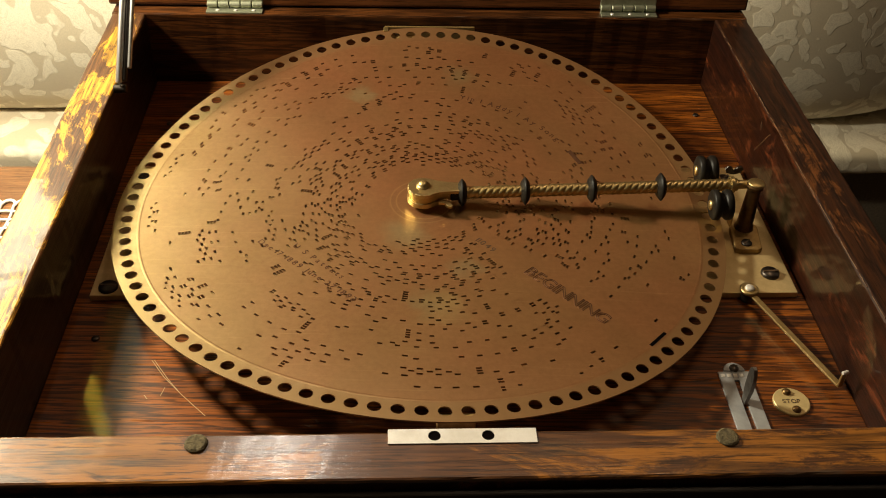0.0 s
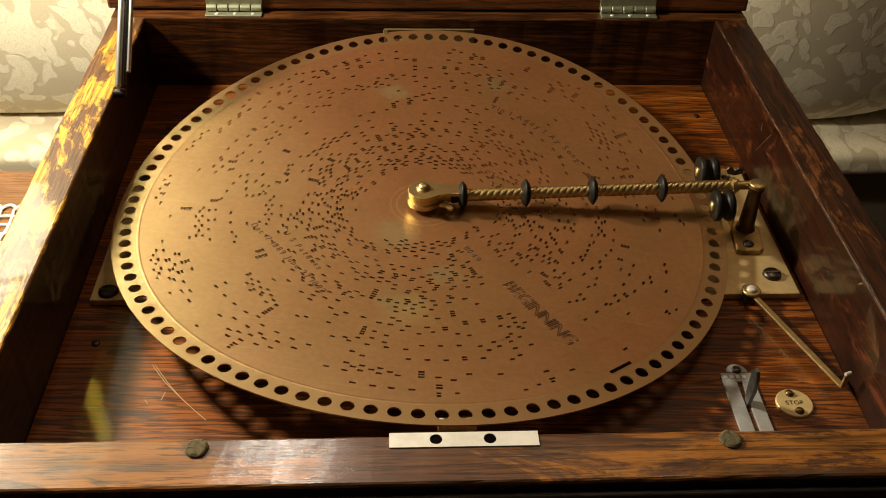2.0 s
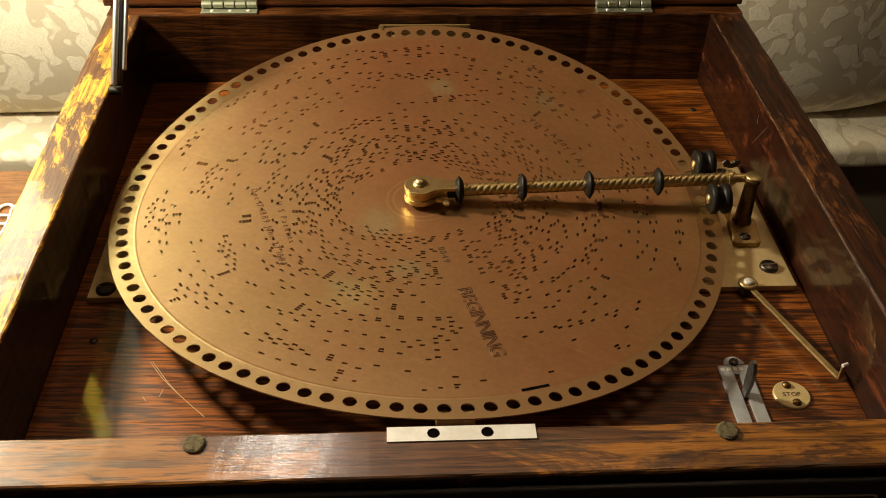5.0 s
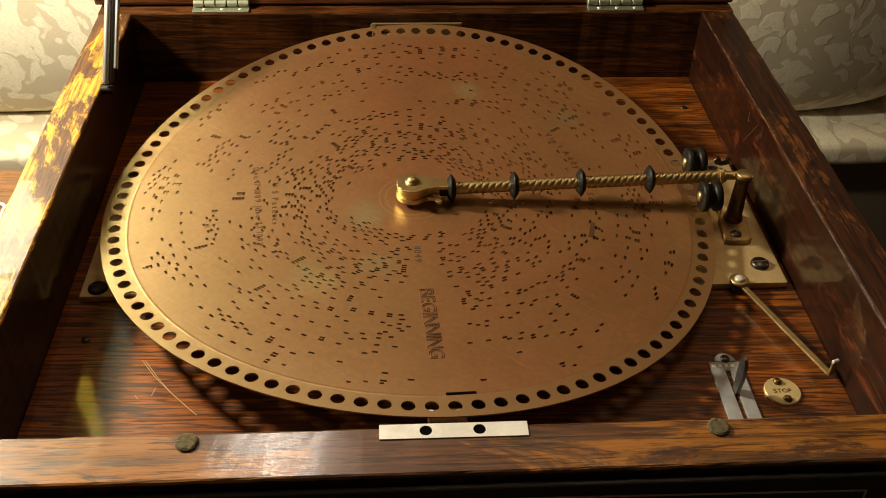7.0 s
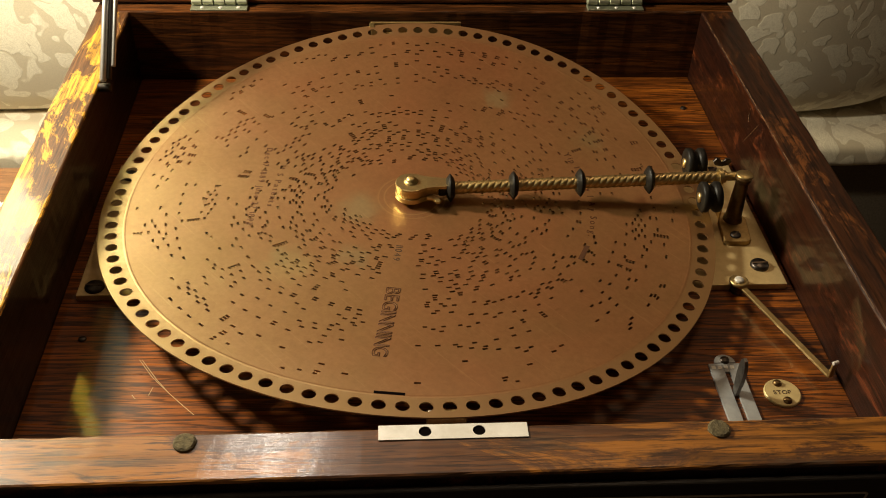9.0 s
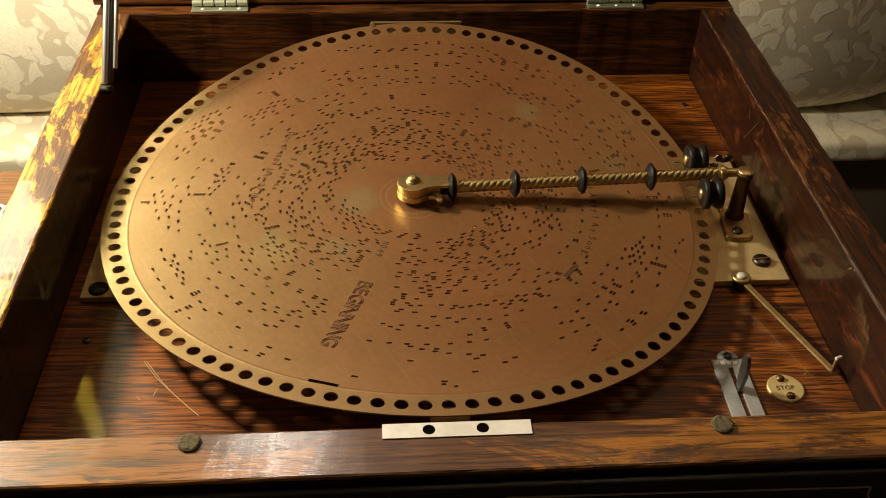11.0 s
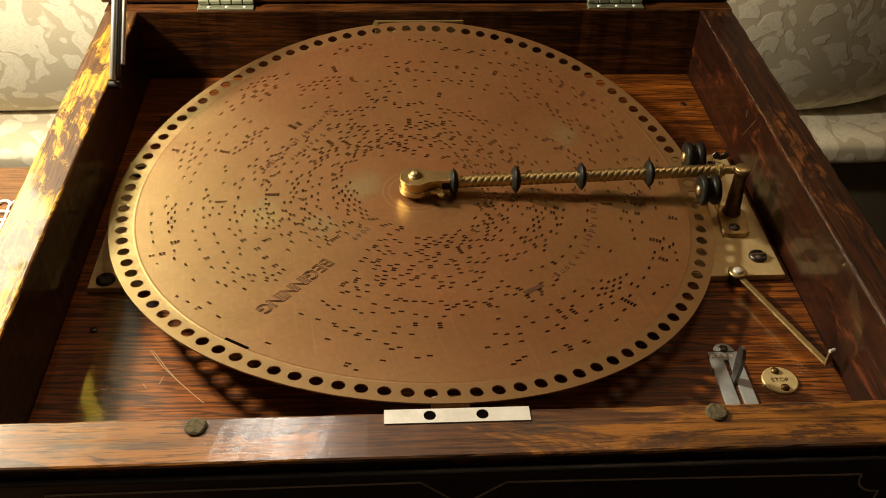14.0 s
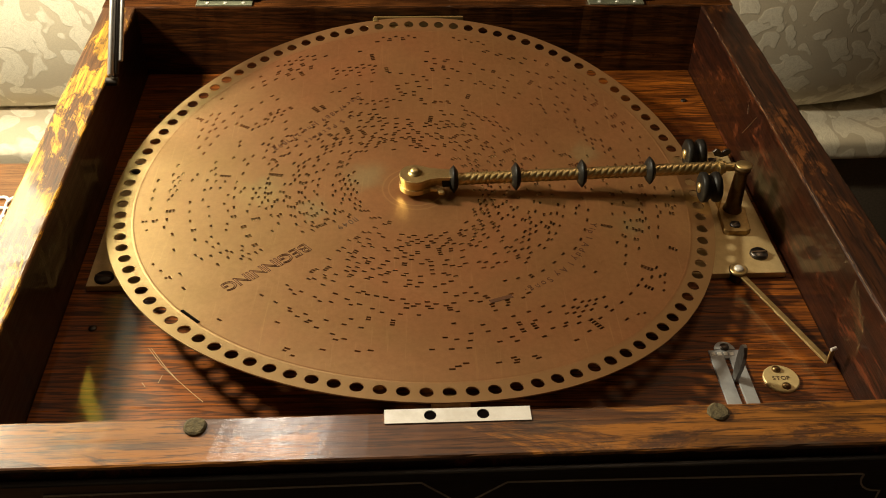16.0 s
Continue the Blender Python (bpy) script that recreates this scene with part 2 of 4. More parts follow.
OAK_LID = wood("dark_lid_oak", "x", (0.06, 0.018, 0.006), (0.26, 0.085, 0.022), rough=0.3, coat=0.5)
EBONY = wood("black_brown_case_front", "x", (0.006, 0.004, 0.004), (0.016, 0.009, 0.007), rough=0.35, coat=0.3)
TABLE_WOOD = wood("brown_table_oak", "x", (0.14, 0.05, 0.016), (0.34, 0.15, 0.05), rough=0.35, coat=0.4)
STRINGING = plain("pale_stringing", (0.46, 0.38, 0.33), 0.5)
BRASS = metal("polished_brass", (0.72, 0.56, 0.28), 0.32, tarnish=(0.42, 0.30, 0.12))
DULL_BRASS = metal("dull_brass", (0.62, 0.43, 0.18), 0.42, tarnish=(0.36, 0.23, 0.09))
POST_BRASS = metal("tarnished_post_brass", (0.26, 0.16, 0.07), 0.3, tarnish=(0.12, 0.07, 0.03))
PLATE_BRASS = metal("brushed_bedplate", (0.74, 0.57, 0.29), 0.45, metallic=0.75, tarnish=(0.55, 0.40, 0.19), scale=40, relief=0.2)
NICKEL = metal("nickel_plate", (0.80, 0.77, 0.72), 0.3, metallic=0.35, tarnish=(0.62, 0.58, 0.52))
STEEL = metal("blued_steel_plate", (0.42, 0.43, 0.44), 0.35, metallic=0.4, tarnish=(0.30, 0.30, 0.31))
CHROME = metal("bright_nickel_rod", (0.90, 0.89, 0.85), 0.34, tarnish=(0.6, 0.58, 0.55))
HINGE = metal("greenish_hinge_metal", (0.46, 0.47, 0.36), 0.45, tarnish=(0.28, 0.29, 0.20))
LEVER_STEEL = metal("worn_lever_steel", (0.34, 0.32, 0.30), 0.32, tarnish=(0.16, 0.15, 0.14))
DARK_STEEL = metal("dark_screw_steel", (0.10, 0.085, 0.075), 0.32)
RUBBER = plain("black_rubber", (0.012, 0.010, 0.008), 0.45, 120.0, 0.3)
RUBBER.node_tree.nodes["Principled BSDF"].inputs["Specular IOR Level"].default_value = 0.2
FELT = plain("olive_brown_felt", (0.10, 0.075, 0.035), 0.95, 500.0, 0.5, relief=0.8)
IVORY = plain("cream_brass_plaque", (0.62, 0.47, 0.22), 0.4, 90.0, 0.15, 0.35)
SCRATCH = plain("pale_scratch", (0.42, 0.29, 0.15), 0.6)
WORN_EDGE = plain("rubbed_corner_wood", (0.17, 0.085, 0.035), 0.6, 300, 0.5)
# black without sheen, painted in for the dark inside holes
HOLE_DARK = plain("painted_hole_dark", (0.004, 0.003, 0.003), 1.0)
HOLE_DARK.node_tree.nodes["Principled BSDF"].inputs["Specular IOR Level"].default_value = 0.0
INK = plain("dark_engraving", (0.07, 0.038, 0.018), 0.55)
DISC = disc_metal()
STAMP = metal("stamped_brass", (0.115, 0.042, 0.014), 0.55, metallic=0.4)
SOFA = damask("cream_damask", (0.62, 0.53, 0.39), (0.86, 0.78, 0.62), 14.0)
SOFA_SEAT = damask("cream_seat_damask", (0.62, 0.53, 0.39), (0.86, 0.78, 0.62), 12.0)
PIPING = plain("beige_piping", (0.46, 0.37, 0.25), 0.8, 400)
# grey-brown base cloth, darkened to hold the shade under the seat
SKIRT = plain("shaded_grey_brown_cloth", (0.13, 0.10, 0.07), 0.9, 300)
LACE = plain("white_cotton_lace", (0.80, 0.78, 0.72), 0.85, 300, 0.08)
PLASTER = plain("warm_plaster", (0.14, 0.11, 0.08), 0.9, 20, 0.08)
CARPET = plain("brown_carpet", (0.13, 0.09, 0.06), 0.95, 200, 0.3)


# ---- building helpers ----
def part(name, bm, mat, parent=None, label="", smooth=False, side=None):
    me = bpy.data.meshes.new(name)
    bm.to_mesh(me)
    bm.free()
    me.materials.append(mat)
    # faces not turned up take a second, darker material with shade in its colour
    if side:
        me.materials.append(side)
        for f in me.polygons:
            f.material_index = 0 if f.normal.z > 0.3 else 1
    if smooth:
        me.shade_smooth()
    ob = new(name, me)
    if parent:
        ob.parent = parent
        ob.matrix_parent_inverse = parent.matrix_world.inverted()
    if label:
        tagged(ob, label)
    return ob


def thing(name, at, label, category, group="", kind=""):
    ob = new(name)
    ob.empty_display_size = 0.02
    ob.location = at
    ob.matrix_world = Matrix.Translation(at)
    return tagged(ob, label, category, group, kind)


def box(bm, lo, hi, bevel=0.0, seg=2, m=None):
    c = [(a + b) / 2 for a, b in zip(lo, hi)]
    s = [b - a for a, b in zip(lo, hi)]
    r = bmesh.ops.create_cube(bm, size=1, matrix=(m or Matrix()) @ Matrix.Translation(c) @ Matrix.Diagonal((*s, 1)))
    if bevel:
        edges = list({e for v in r["verts"] for e in v.link_edges})
        bmesh.ops.bevel(bm, geom=edges, offset=bevel, segments=seg, affect="EDGES", profile=0.5)
    return bm


def boxed(lo, hi, bevel=0.0, seg=2, m=None):
    return box(bmesh.new(), lo, hi, bevel, seg, m)


def lathe(bm, profile, m, seg=32):
    """Turn (radius, height) pairs about the local z axis."""
    rings = []
    for r, h in profile:
        if r < 1e-6:
            rings.append([bm.verts.new(m @ Vector((0, 0, h)))])
        else:
            rings.append([bm.verts.new(m @ Vector((r * math.cos(2 * math.pi * i / seg), r * math.sin(2 * math.pi * i / seg), h))) for i in range(seg)])
    for a, b in zip(rings, rings[1:]):
        for i in range(seg):
            j = (i + 1) % seg
            if len(a) == 1 and len(b) == 1:
                continue
            if len(a) == 1:
                bm.faces.new((a[0], b[i], b[j]))
            elif len(b) == 1:
                bm.faces.new((a[i], a[j], b[0]))
            else:
                bm.faces.new((a[i], a[j], b[j], b[i]))
    bmesh.ops.recalc_face_normals(bm, faces=bm.faces)
    return bm


def along(a, b):
    """Pose at a with local z towards b."""
    d = Vector(b) - Vector(a)
    return Matrix.Translation(a) @ d.to_track_quat("Z", "Y").to_matrix().to_4x4()


def rod(bm, a, b, r, seg=24, ends=0.15):
    length = (Vector(b) - Vector(a)).length
    e = r * ends
    return lathe(bm, [(0, 0), (r - e, 0), (r, e), (r, length - e), (r - e, length), (0, length)], along(a, b), seg)


def extruded(outline, z0, z1, bevel=0.0, m=None):
    """A flat plate with that outline."""
    bm = bmesh.new()
    m = m or Matrix()
    lo = [bm.verts.new(m @ Vector((x, y, z0))) for x, y in outline]
    hi = [bm.verts.new(m @ Vector((x, y, z1))) for x, y in outline]
    n = len(outline)
    bm.faces.new(lo[::-1])
    top = bm.faces.new(hi)
    for i in range(n):
        bm.faces.new((lo[i], lo[(i + 1) % n], hi[(i + 1) % n], hi[i]))
    if bevel:
        bmesh.ops.bevel(bm, geom=list(top.edges), offset=bevel, segments=2, affect="EDGES", profile=0.5)
    bmesh.ops.recalc_face_normals(bm, faces=bm.faces)
    return bm


def tube(bm, pts, r, seg=10):
    pts = [Vector(p) for p in pts]
    rings = []
    for i, p in enumerate(pts):
        d = (pts[min(i + 1, len(pts) - 1)] - pts[max(i - 1, 0)]).normalized()
        q = d.to_track_quat("Z", "Y").to_matrix()
        rings.append([bm.verts.new(p + q @ Vector((r * math.cos(2 * math.pi * k / seg), r * math.sin(2 * math.pi * k / seg), 0))) for k in range(seg)])
    for a, b in zip(rings, rings[1:]):
        for k in range(seg):
            bm.faces.new((a[k], a[(k + 1) % seg], b[(k + 1) % seg], b[k]))
    bm.faces.new(rings[0][::-1])
    bm.faces.new(rings[-1])
    bmesh.ops.recalc_face_normals(bm, faces=bm.faces)
    return bm


def glyphs(text, height, hollow=False):
    """Flat meshes of the characters of a word, with the offset of each along the line."""
    out, x = [], 0.0
    for ch in text:
        if ch == " ":
            x += height * 0.45
            continue
        cu = bpy.data.curves.new("glyph", "FONT")
        cu.body, cu.size, cu.extrude = ch, height * 1.4, 0.00008
        if hollow:
            cu.fill_mode, cu.extrude, cu.bevel_depth, cu.bevel_resolution = "NONE", 0.0, 0.00024, 1
        tmp = new("glyph_source", cu)
        bpy.context.view_layer.update()
        dg = bpy.context.evaluated_depsgraph_get()
        me = bpy.data.meshes.new_from_object(tmp.evaluated_get(dg))
        bpy.data.objects.remove(tmp)
        xs = [v.co.x for v in me.vertices]
        w = max(xs) - min(xs)
        lo = min(xs)
        for v in me.vertices:
            v.co.x -= lo + w / 2
            v.co.y -= height / 2
        out.append((ch, me, x + w / 2))
        x += w + height * 0.16
    return out, x


# ---- room ----
GROUND, TABLE = -0.74, -0.20
room = part("floor", boxed((-2.6, -2.4, GROUND - 0.05), (2.6, 1.75, GROUND)), CARPET)
tagged(room, "brown carpeted room floor", "floor", kind="structure")
for n, lo, hi in (("wall_north", (-2.6, 1.75, GROUND), (2.6, 1.85, 1.75)), ("wall_south", (-2.6, -2.5, GROUND), (2.6, -2.4, 1.75)),
                  ("wall_west", (-2.7, -2.4, GROUND), (-2.6, 1.75, 1.75)), ("wall_east", (2.6, -2.4, GROUND), (2.7, 1.75, 1.75))):
    tagged(part(n, boxed(lo, hi), PLASTER), "plain warm plaster wall of the room", "wall", kind="structure")
tagged(part("ceiling", boxed((-2.6, -2.4, 1.75), (2.6, 1.75, 1.8)), PLASTER), "plain plaster ceiling", "ceiling", kind="structure")

# ---- table with its lace ----
table = thing("table", (-0.2, -0.03, GROUND), "brown wooden table carrying the music box", "table")
part("tabletop", boxed((-0.70, -0.42, TABLE - 0.028), (0.292, 0.362, TABLE), 0.006, 3), TABLE_WOOD, table)
for sx in (-0.64, 0.24):
    for sy in (-0.36, 0.30):
        part("leg", boxed((sx - 0.03, sy - 0.03, GROUND), (sx + 0.03, sy + 0.03, TABLE - 0.028), 0.005), TABLE_WOOD, table)


def lace_mat():
    """Crocheted mat: rings and bars with open meshes, scalloped edge."""
    bm = bmesh.new()
    z = TABLE + 0.002
    x0, x1, y0, y1 = -0.66, -0.27, -0.30, 0.285
    step = 0.014
    nx, ny = int((x1 - x0) / step), int((y1 - y0) / step)
    for i in range(nx + 1):
        x = x0 + i * step
        tube(bm, [(x + 0.0012 * math.sin(k * 1.7 + i), y0 + (y1 - y0) * k / 40, z) for k in range(41)], 0.0016, 5)
    for j in range(ny + 1):
        y = y0 + j * step
        tube(bm, [(x0 + (x1 - x0) * k / 30, y + 0.0012 * math.sin(k * 1.9 + j), z + 0.0006) for k in range(31)], 0.0016, 5)
    for i in range(nx):
        for j in range(ny):
            if (i * 7 + j * 5) % 3 == 0:
                cx, cy = x0 + (i + 0.5) * step, y0 + (j + 0.5) * step
                tube(bm, [(cx + 0.0038 * math.cos(a * math.pi / 5), cy + 0.0038 * math.sin(a * math.pi / 5), z) for a in range(11)], 0.0014, 5)
    for j in range(2 * ny):
        cy = y0 + (j + 0.5) * step / 2
        for cx, s in ((x0, -1), (x1, 1)):
            if j % 2:
                tube(bm, [(cx + s * 0.009 * math.sin(a * math.pi / 8), y0 + j * step / 2 + 0.007 * math.cos(a * math.pi / 8), z) for a in range(9)], 0.0018, 5)
    for i in range(nx):
        cx = x0 + (i + 0.5) * step
        tube(bm, [(cx + 0.007 * math.cos(a * math.pi / 8), y1 + 0.009 * math.sin(a * math.pi / 8), z) for a in range(9)], 0.0018, 5)
    return part("lace_doily", bm, LACE, smooth=True)


tagged(lace_mat(), "white crocheted lace mat lying on the table", "doily")


# ---- sofa behind the table ----
def cushion(name, lo, hi, mat, parent, crown=0.03, tilt=0.0, power=2.6, wrinkle=0.004):
    """A stuffed cushion: a rounded block with a crown and soft dents."""
    bm = bmesh.new()
    bmesh.ops.create_cube(bm, size=2)
    bmesh.ops.subdivide_edges(bm, edges=bm.edges, cuts=17, use_grid_fill=True)
    c = Vector([(a + b) / 2 for a, b in zip(lo, hi)])
    h = Vector([(b - a) / 2 for a, b in zip(lo, hi)])
    rot = Matrix.Rotation(radians(tilt), 3, "X")
    for v in bm.verts:
        p = Vector(v.co)
        k = 4.5
        n = (abs(p.x) ** k + abs(p.y) ** k + abs(p.z) ** k) ** (1 / k)
        p = p / n
        q = Vector((p.x * h.x, p.y * h.y, p.z * h.z))
        lump = noise.fractal((q + c) * 7.0, 1.0, 2.0, 3)
        q += p.normalized() * (crown * (1 - p.x ** 2) * (1 - min(1, abs(p.z)) ** 2) * abs(p.y) + wrinkle * lump)
        v.co = c + rot @ q
    return part(name, bm, mat, parent, smooth=True)


SEAT_Z = -0.30
sofa = thing("sofa", (0.1, 1.0, GROUND), "cream leaf-patterned damask sofa behind the table", "sofa")
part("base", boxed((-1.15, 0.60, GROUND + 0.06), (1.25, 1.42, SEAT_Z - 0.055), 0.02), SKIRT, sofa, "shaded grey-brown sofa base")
for n, (x0, x1) in enumerate(((-1.12, 0.02), (0.03, 1.22))):
    cushion("seat_cushion", (x0, 0.555, SEAT_Z - 0.060), (x1, 1.22, SEAT_Z), SOFA_SEAT, sofa, 0.0, 0, wrinkle=0.006)
    b = bmesh.new()
    tube(b, [(x0 + 0.03 + (x1 - x0 - 0.06) * k / 30, 0.566, SEAT_Z - 0.020 + 0.003 * math.sin(k)) for k in range(31)], 0.005, 8)
    part("piping", b, PIPING, sofa)
cushion("back_cushion", (-1.10, 0.655, SEAT_Z - 0.03), (0.10, 0.90, 0.20), SOFA, sofa, 0.05, -12)
cushion("back_cushion", (0.14, 0.630, SEAT_Z - 0.03), (0.75, 0.89, 0.18), SOFA, sofa, 0.06, -12)
# dark cushion stands in for the shaded gap beside the pillow
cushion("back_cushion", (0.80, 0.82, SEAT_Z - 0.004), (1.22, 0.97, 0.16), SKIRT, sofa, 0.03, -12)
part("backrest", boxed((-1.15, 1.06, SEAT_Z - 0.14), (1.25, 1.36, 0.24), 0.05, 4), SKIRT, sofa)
b = bmesh.new()
tube(b, [(-0.95 + 0.9 * k / 40, 0.668 + 0.006 * math.sin(k * 0.9), -0.075 + 0.010 * math.sin(k * 0.55) + 0.02 * abs(math.sin(k * 0.23))) for k in range(41)], 0.006, 8)
part("piping", b, PIPING, sofa)

# ---- music box case ----
XL, XR, YB, YF, H = -0.2176, 0.2369, 0.1918, -0.2341, 0.0594
XLO, XRO, YBO, YFO = -0.2440, 0.2636, 0.2180, -0.2619


def panel(lo, hi, chip, seed, long_axis):
    """A case wall whose top edges are knocked and slightly uneven."""
    bm = bmesh.new()
    cuts = 70
    n = cuts + 1
    L = "xyz".index(long_axis)
    W = 1 - L
    w0, w1 = lo[W], hi[W]
    pts = [(w0, lo[2]), (w0, hi[2] - chip), (w0 + chip * 0.35, hi[2] - chip * 0.3), (w0 + chip, hi[2]),
           (w1 - chip, hi[2]), (w1 - chip * 0.35, hi[2] - chip * 0.3), (w1, hi[2] - chip), (w1, lo[2])]
    rings = []
    for i in range(n):
        s = lo[L] + (hi[L] - lo[L]) * i / (n - 1)
        ring = []
        for k, (w, z) in enumerate(pts):
            d = 0.0
            if 1 <= k <= 6:
                d = 0.0006 * noise.fractal(Vector((s * 60, seed + k // 4 * 9.0, z * 30)), 1.0, 2.0, 3)
            p = [0, 0, z + (d if 1 <= k <= 6 else 0) * (0.25 if k in (3, 4) else 1)]
            p[L], p[W] = s, w + (abs(d) * (1 if k < 4 else -1) if k in (1, 2, 5, 6) else 0)
            ring.append(bm.verts.new(p))
        rings.append(ring)
    for a, b in zip(rings, rings[1:]):
        for k in range(len(pts)):
            bm.faces.new((a[k], a[(k + 1) % len(pts)], b[(k + 1) % len(pts)], b[k]))
    bm.faces.new(rings[0])
    bm.faces.new(rings[-1])
    bmesh.ops.recalc_face_normals(bm, faces=bm.faces)
    return bm


case = thing("music_box_case", (0.01, -0.02, TABLE), "worn oak music box case standing open on the table", "music box")
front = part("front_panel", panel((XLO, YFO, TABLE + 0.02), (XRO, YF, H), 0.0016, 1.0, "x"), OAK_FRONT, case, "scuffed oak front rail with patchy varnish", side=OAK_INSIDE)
part("back_panel", panel((XLO, YB, TABLE + 0.02), (XRO, YBO, H), 0.0012, 5.0, "x"), OAK_BACK, case, "reddish varnished oak back wall")
part("left_panel", panel((XLO, YF + 0.0003, TABLE + 0.02), (XL, YB - 0.0003, H), 0.0016, 9.0, "y"), OAK_LEFT, case, "golden oak side wall with flaking dark varnish", side=SHADED_LEFT)
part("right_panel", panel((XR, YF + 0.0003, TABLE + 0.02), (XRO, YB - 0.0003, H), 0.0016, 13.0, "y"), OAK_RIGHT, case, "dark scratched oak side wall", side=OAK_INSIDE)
part("floor_board", boxed((XL + 0.0003, YF + 0.0003, -0.014), (XR - 0.0003, YB - 0.0003, 0.0)), OAK_FLOOR, case, "glossy red-brown oak mechanism board")
part("bottom_board", boxed((XLO, YFO, TABLE), (XRO, YBO, TABLE + 0.02), 0.004), OAK_LID, case)
SCRATCHES = (((-0.1620, -0.1291), (-0.1528, -0.1425), (-0.1428, -0.1537), (-0.1330, -0.1640), (-0.1255, -0.1715)), ((-0.1605, -0.1292), (-0.1500, -0.1445), (-0.1420, -0.1545)),
             ((-0.1508, -0.1505), (-0.1522, -0.1565)), ((-0.1612, -0.1560), (-0.1590, -0.1590)))
facing = part("front_facing", boxed((XLO - 0.002, YFO - 0.004, TABLE + 0.03), (XRO + 0.002, YFO - 0.0002, H - 0.006), 0.001), EBONY, case, "black-brown front facing with pale stringing")


def string_line(pts):
    b = bmesh.new()
    tube(b, [(x, YFO - 0.0042, z) for x, z in pts], 0.0005, 6)
    part("inlay_line", b, STRINGING, facing, "thin pale inlaid line")


def arc(cx, cz, r, a0, a1, n=8):
    return [(cx + r * math.cos(radians(a0 + (a1 - a0) * k / n)), cz + r * math.sin(radians(a0 + (a1 - a0) * k / n))) for k in range(n + 1)]


string_line([(-0.1775, -0.05), (-0.1775, 0.038), (-0.1763, 0.0465), (-0.0100, 0.0475), (0.0061, 0.033), (0.016, 0.029), (0.029, 0.020)])
string_line([(-0.012, 0.020), (0.003, 0.029), (0.013, 0.033), (0.0291, 0.0460), (0.1949, 0.0436), *arc(0.2055, 0.0405, 0.010, 165, 280, 6), (0.2065, -0.02)])

board = bpy.data.objects["floor_board"]
for pts in SCRATCHES:
    part("scratch", tube(bmesh.new(), [(x, y, -0.00006) for x, y in pts], 0.00022, 6), SCRATCH, board, "pale scratch in the varnish")
right_wall = bpy.data.objects["right_panel"]
wear = random.Random(3)
y = YF + 0.01
while y < YB - 0.02:
    n = wear.uniform(0.004, 0.028)
    part("worn_edge", tube(bmesh.new(), [(XR + 0.0004 + 0.0003 * wear.random(), y + n * k / 6, H - 0.0006 + 0.0004 * wear.random()) for k in range(7)], 0.00022, 6), WORN_EDGE, right_wall, "pale worn corner of the wood")
    y += n + wear.uniform(0.001, 0.012)
for pts in (((0.0521, 0.0539), (0.0530, 0.0480), (0.0508, 0.0431)), ((0.0345, 0.0500), (0.0430, 0.0380), (0.0518, 0.0259))):
    part("scratch", tube(bmesh.new(), [(XR - 0.00004, yy, zz) for yy, zz in pts], 0.0002, 6), WORN_EDGE, right_wall)

# lock strike and felt buffers on the front rail


def drilled_plate(x0, x1, y0, y1, z0, z1, holes, r):
    """A flat bar with round holes through it."""
    bm = bmesh.new()
    mids = [x0] + [(a[0] + b[0]) / 2 for a, b in zip(holes, holes[1:])] + [x1]
    for (hx, hy), a, b in zip(holes, mids, mids[1:]):
        ring, edge = [], []
        for i in range(32):
            q = 2 * math.pi * i / 32
            dx, dy = math.cos(q), math.sin(q)
            k = 1 / max(abs(dx), abs(dy))
            u, v = dx * k, dy * k
            ring.append((hx + r * dx, hy + r * dy))
            edge.append((hx + u * (b - hx if u > 0 else hx - a), hy + v * (y1 - hy if v > 0 else hy - y0)))
        top_r, top_e, low_r, low_e = ([bm.verts.new((*p, z)) for p in pts] for pts, z in ((ring, z1), (edge, z1), (ring, z0), (edge, z0)))
        for i in range(32):
            j = (i + 1) % 32
            bm.faces.new((top_r[i], top_e[i], top_e[j], top_r[j]))
            bm.faces.new((low_r[i], low_r[j], top_r[j], top_r[i]))
            bm.faces.new((low_e[i], low_e[j], top_e[j], top_e[i]))
    bmesh.ops.remove_doubles(bm, verts=bm.verts, dist=1e-6)
    bmesh.ops.recalc_face_normals(bm, faces=bm.faces)
    return bm


strike = part("strike_plate", drilled_plate(-0.0261, 0.0422, -0.2418, -0.2334, H - 0.001, H + 0.0006, [(-0.0048, -0.2374), (0.0199, -0.2374)], 0.0029), NICKEL, front, "bright nickel lock plate with two holes")
# black discs give the two lock holes their dark depth
for hx in (-0.0048, 0.0199):
    part("socket", lathe(bmesh.new(), [(0.0034, 0.0001), (0, 0.0001)], pose(hx, -0.2374, H), 24), HOLE_DARK, front, "black disc standing in for the depth of a lock hole")
for fx in (-0.1122, 0.1308):
    b = lathe(bmesh.new(), [(0, 0.0016), (0.0042, 0.0015), (0.0051, 0.0009), (0.0053, 0.0)], pose(fx, -0.2402, H), 22)
    for v in b.verts:
        v.co += Vector((noise.noise(v.co * 900), noise.noise(v.co * 900 + Vector((7, 0, 0))), noise.noise(v.co * 700))) * 0.0004
    part("felt_pad", b, FELT, front, "round olive-brown felt buffer")

# open lid on its hinges
lid_turn = Matrix.Translation((0, 0.2045, H + 0.0012)) @ Matrix.Rotation(radians(-4), 4, "X")
lid = part("lid", boxed((XLO - 0.005, 0.022, 0.0), (XRO + 0.003, 0.034, 0.50), 0.003, 2, lid_turn), OAK_LID, case, "open dark oak lid leaning back")
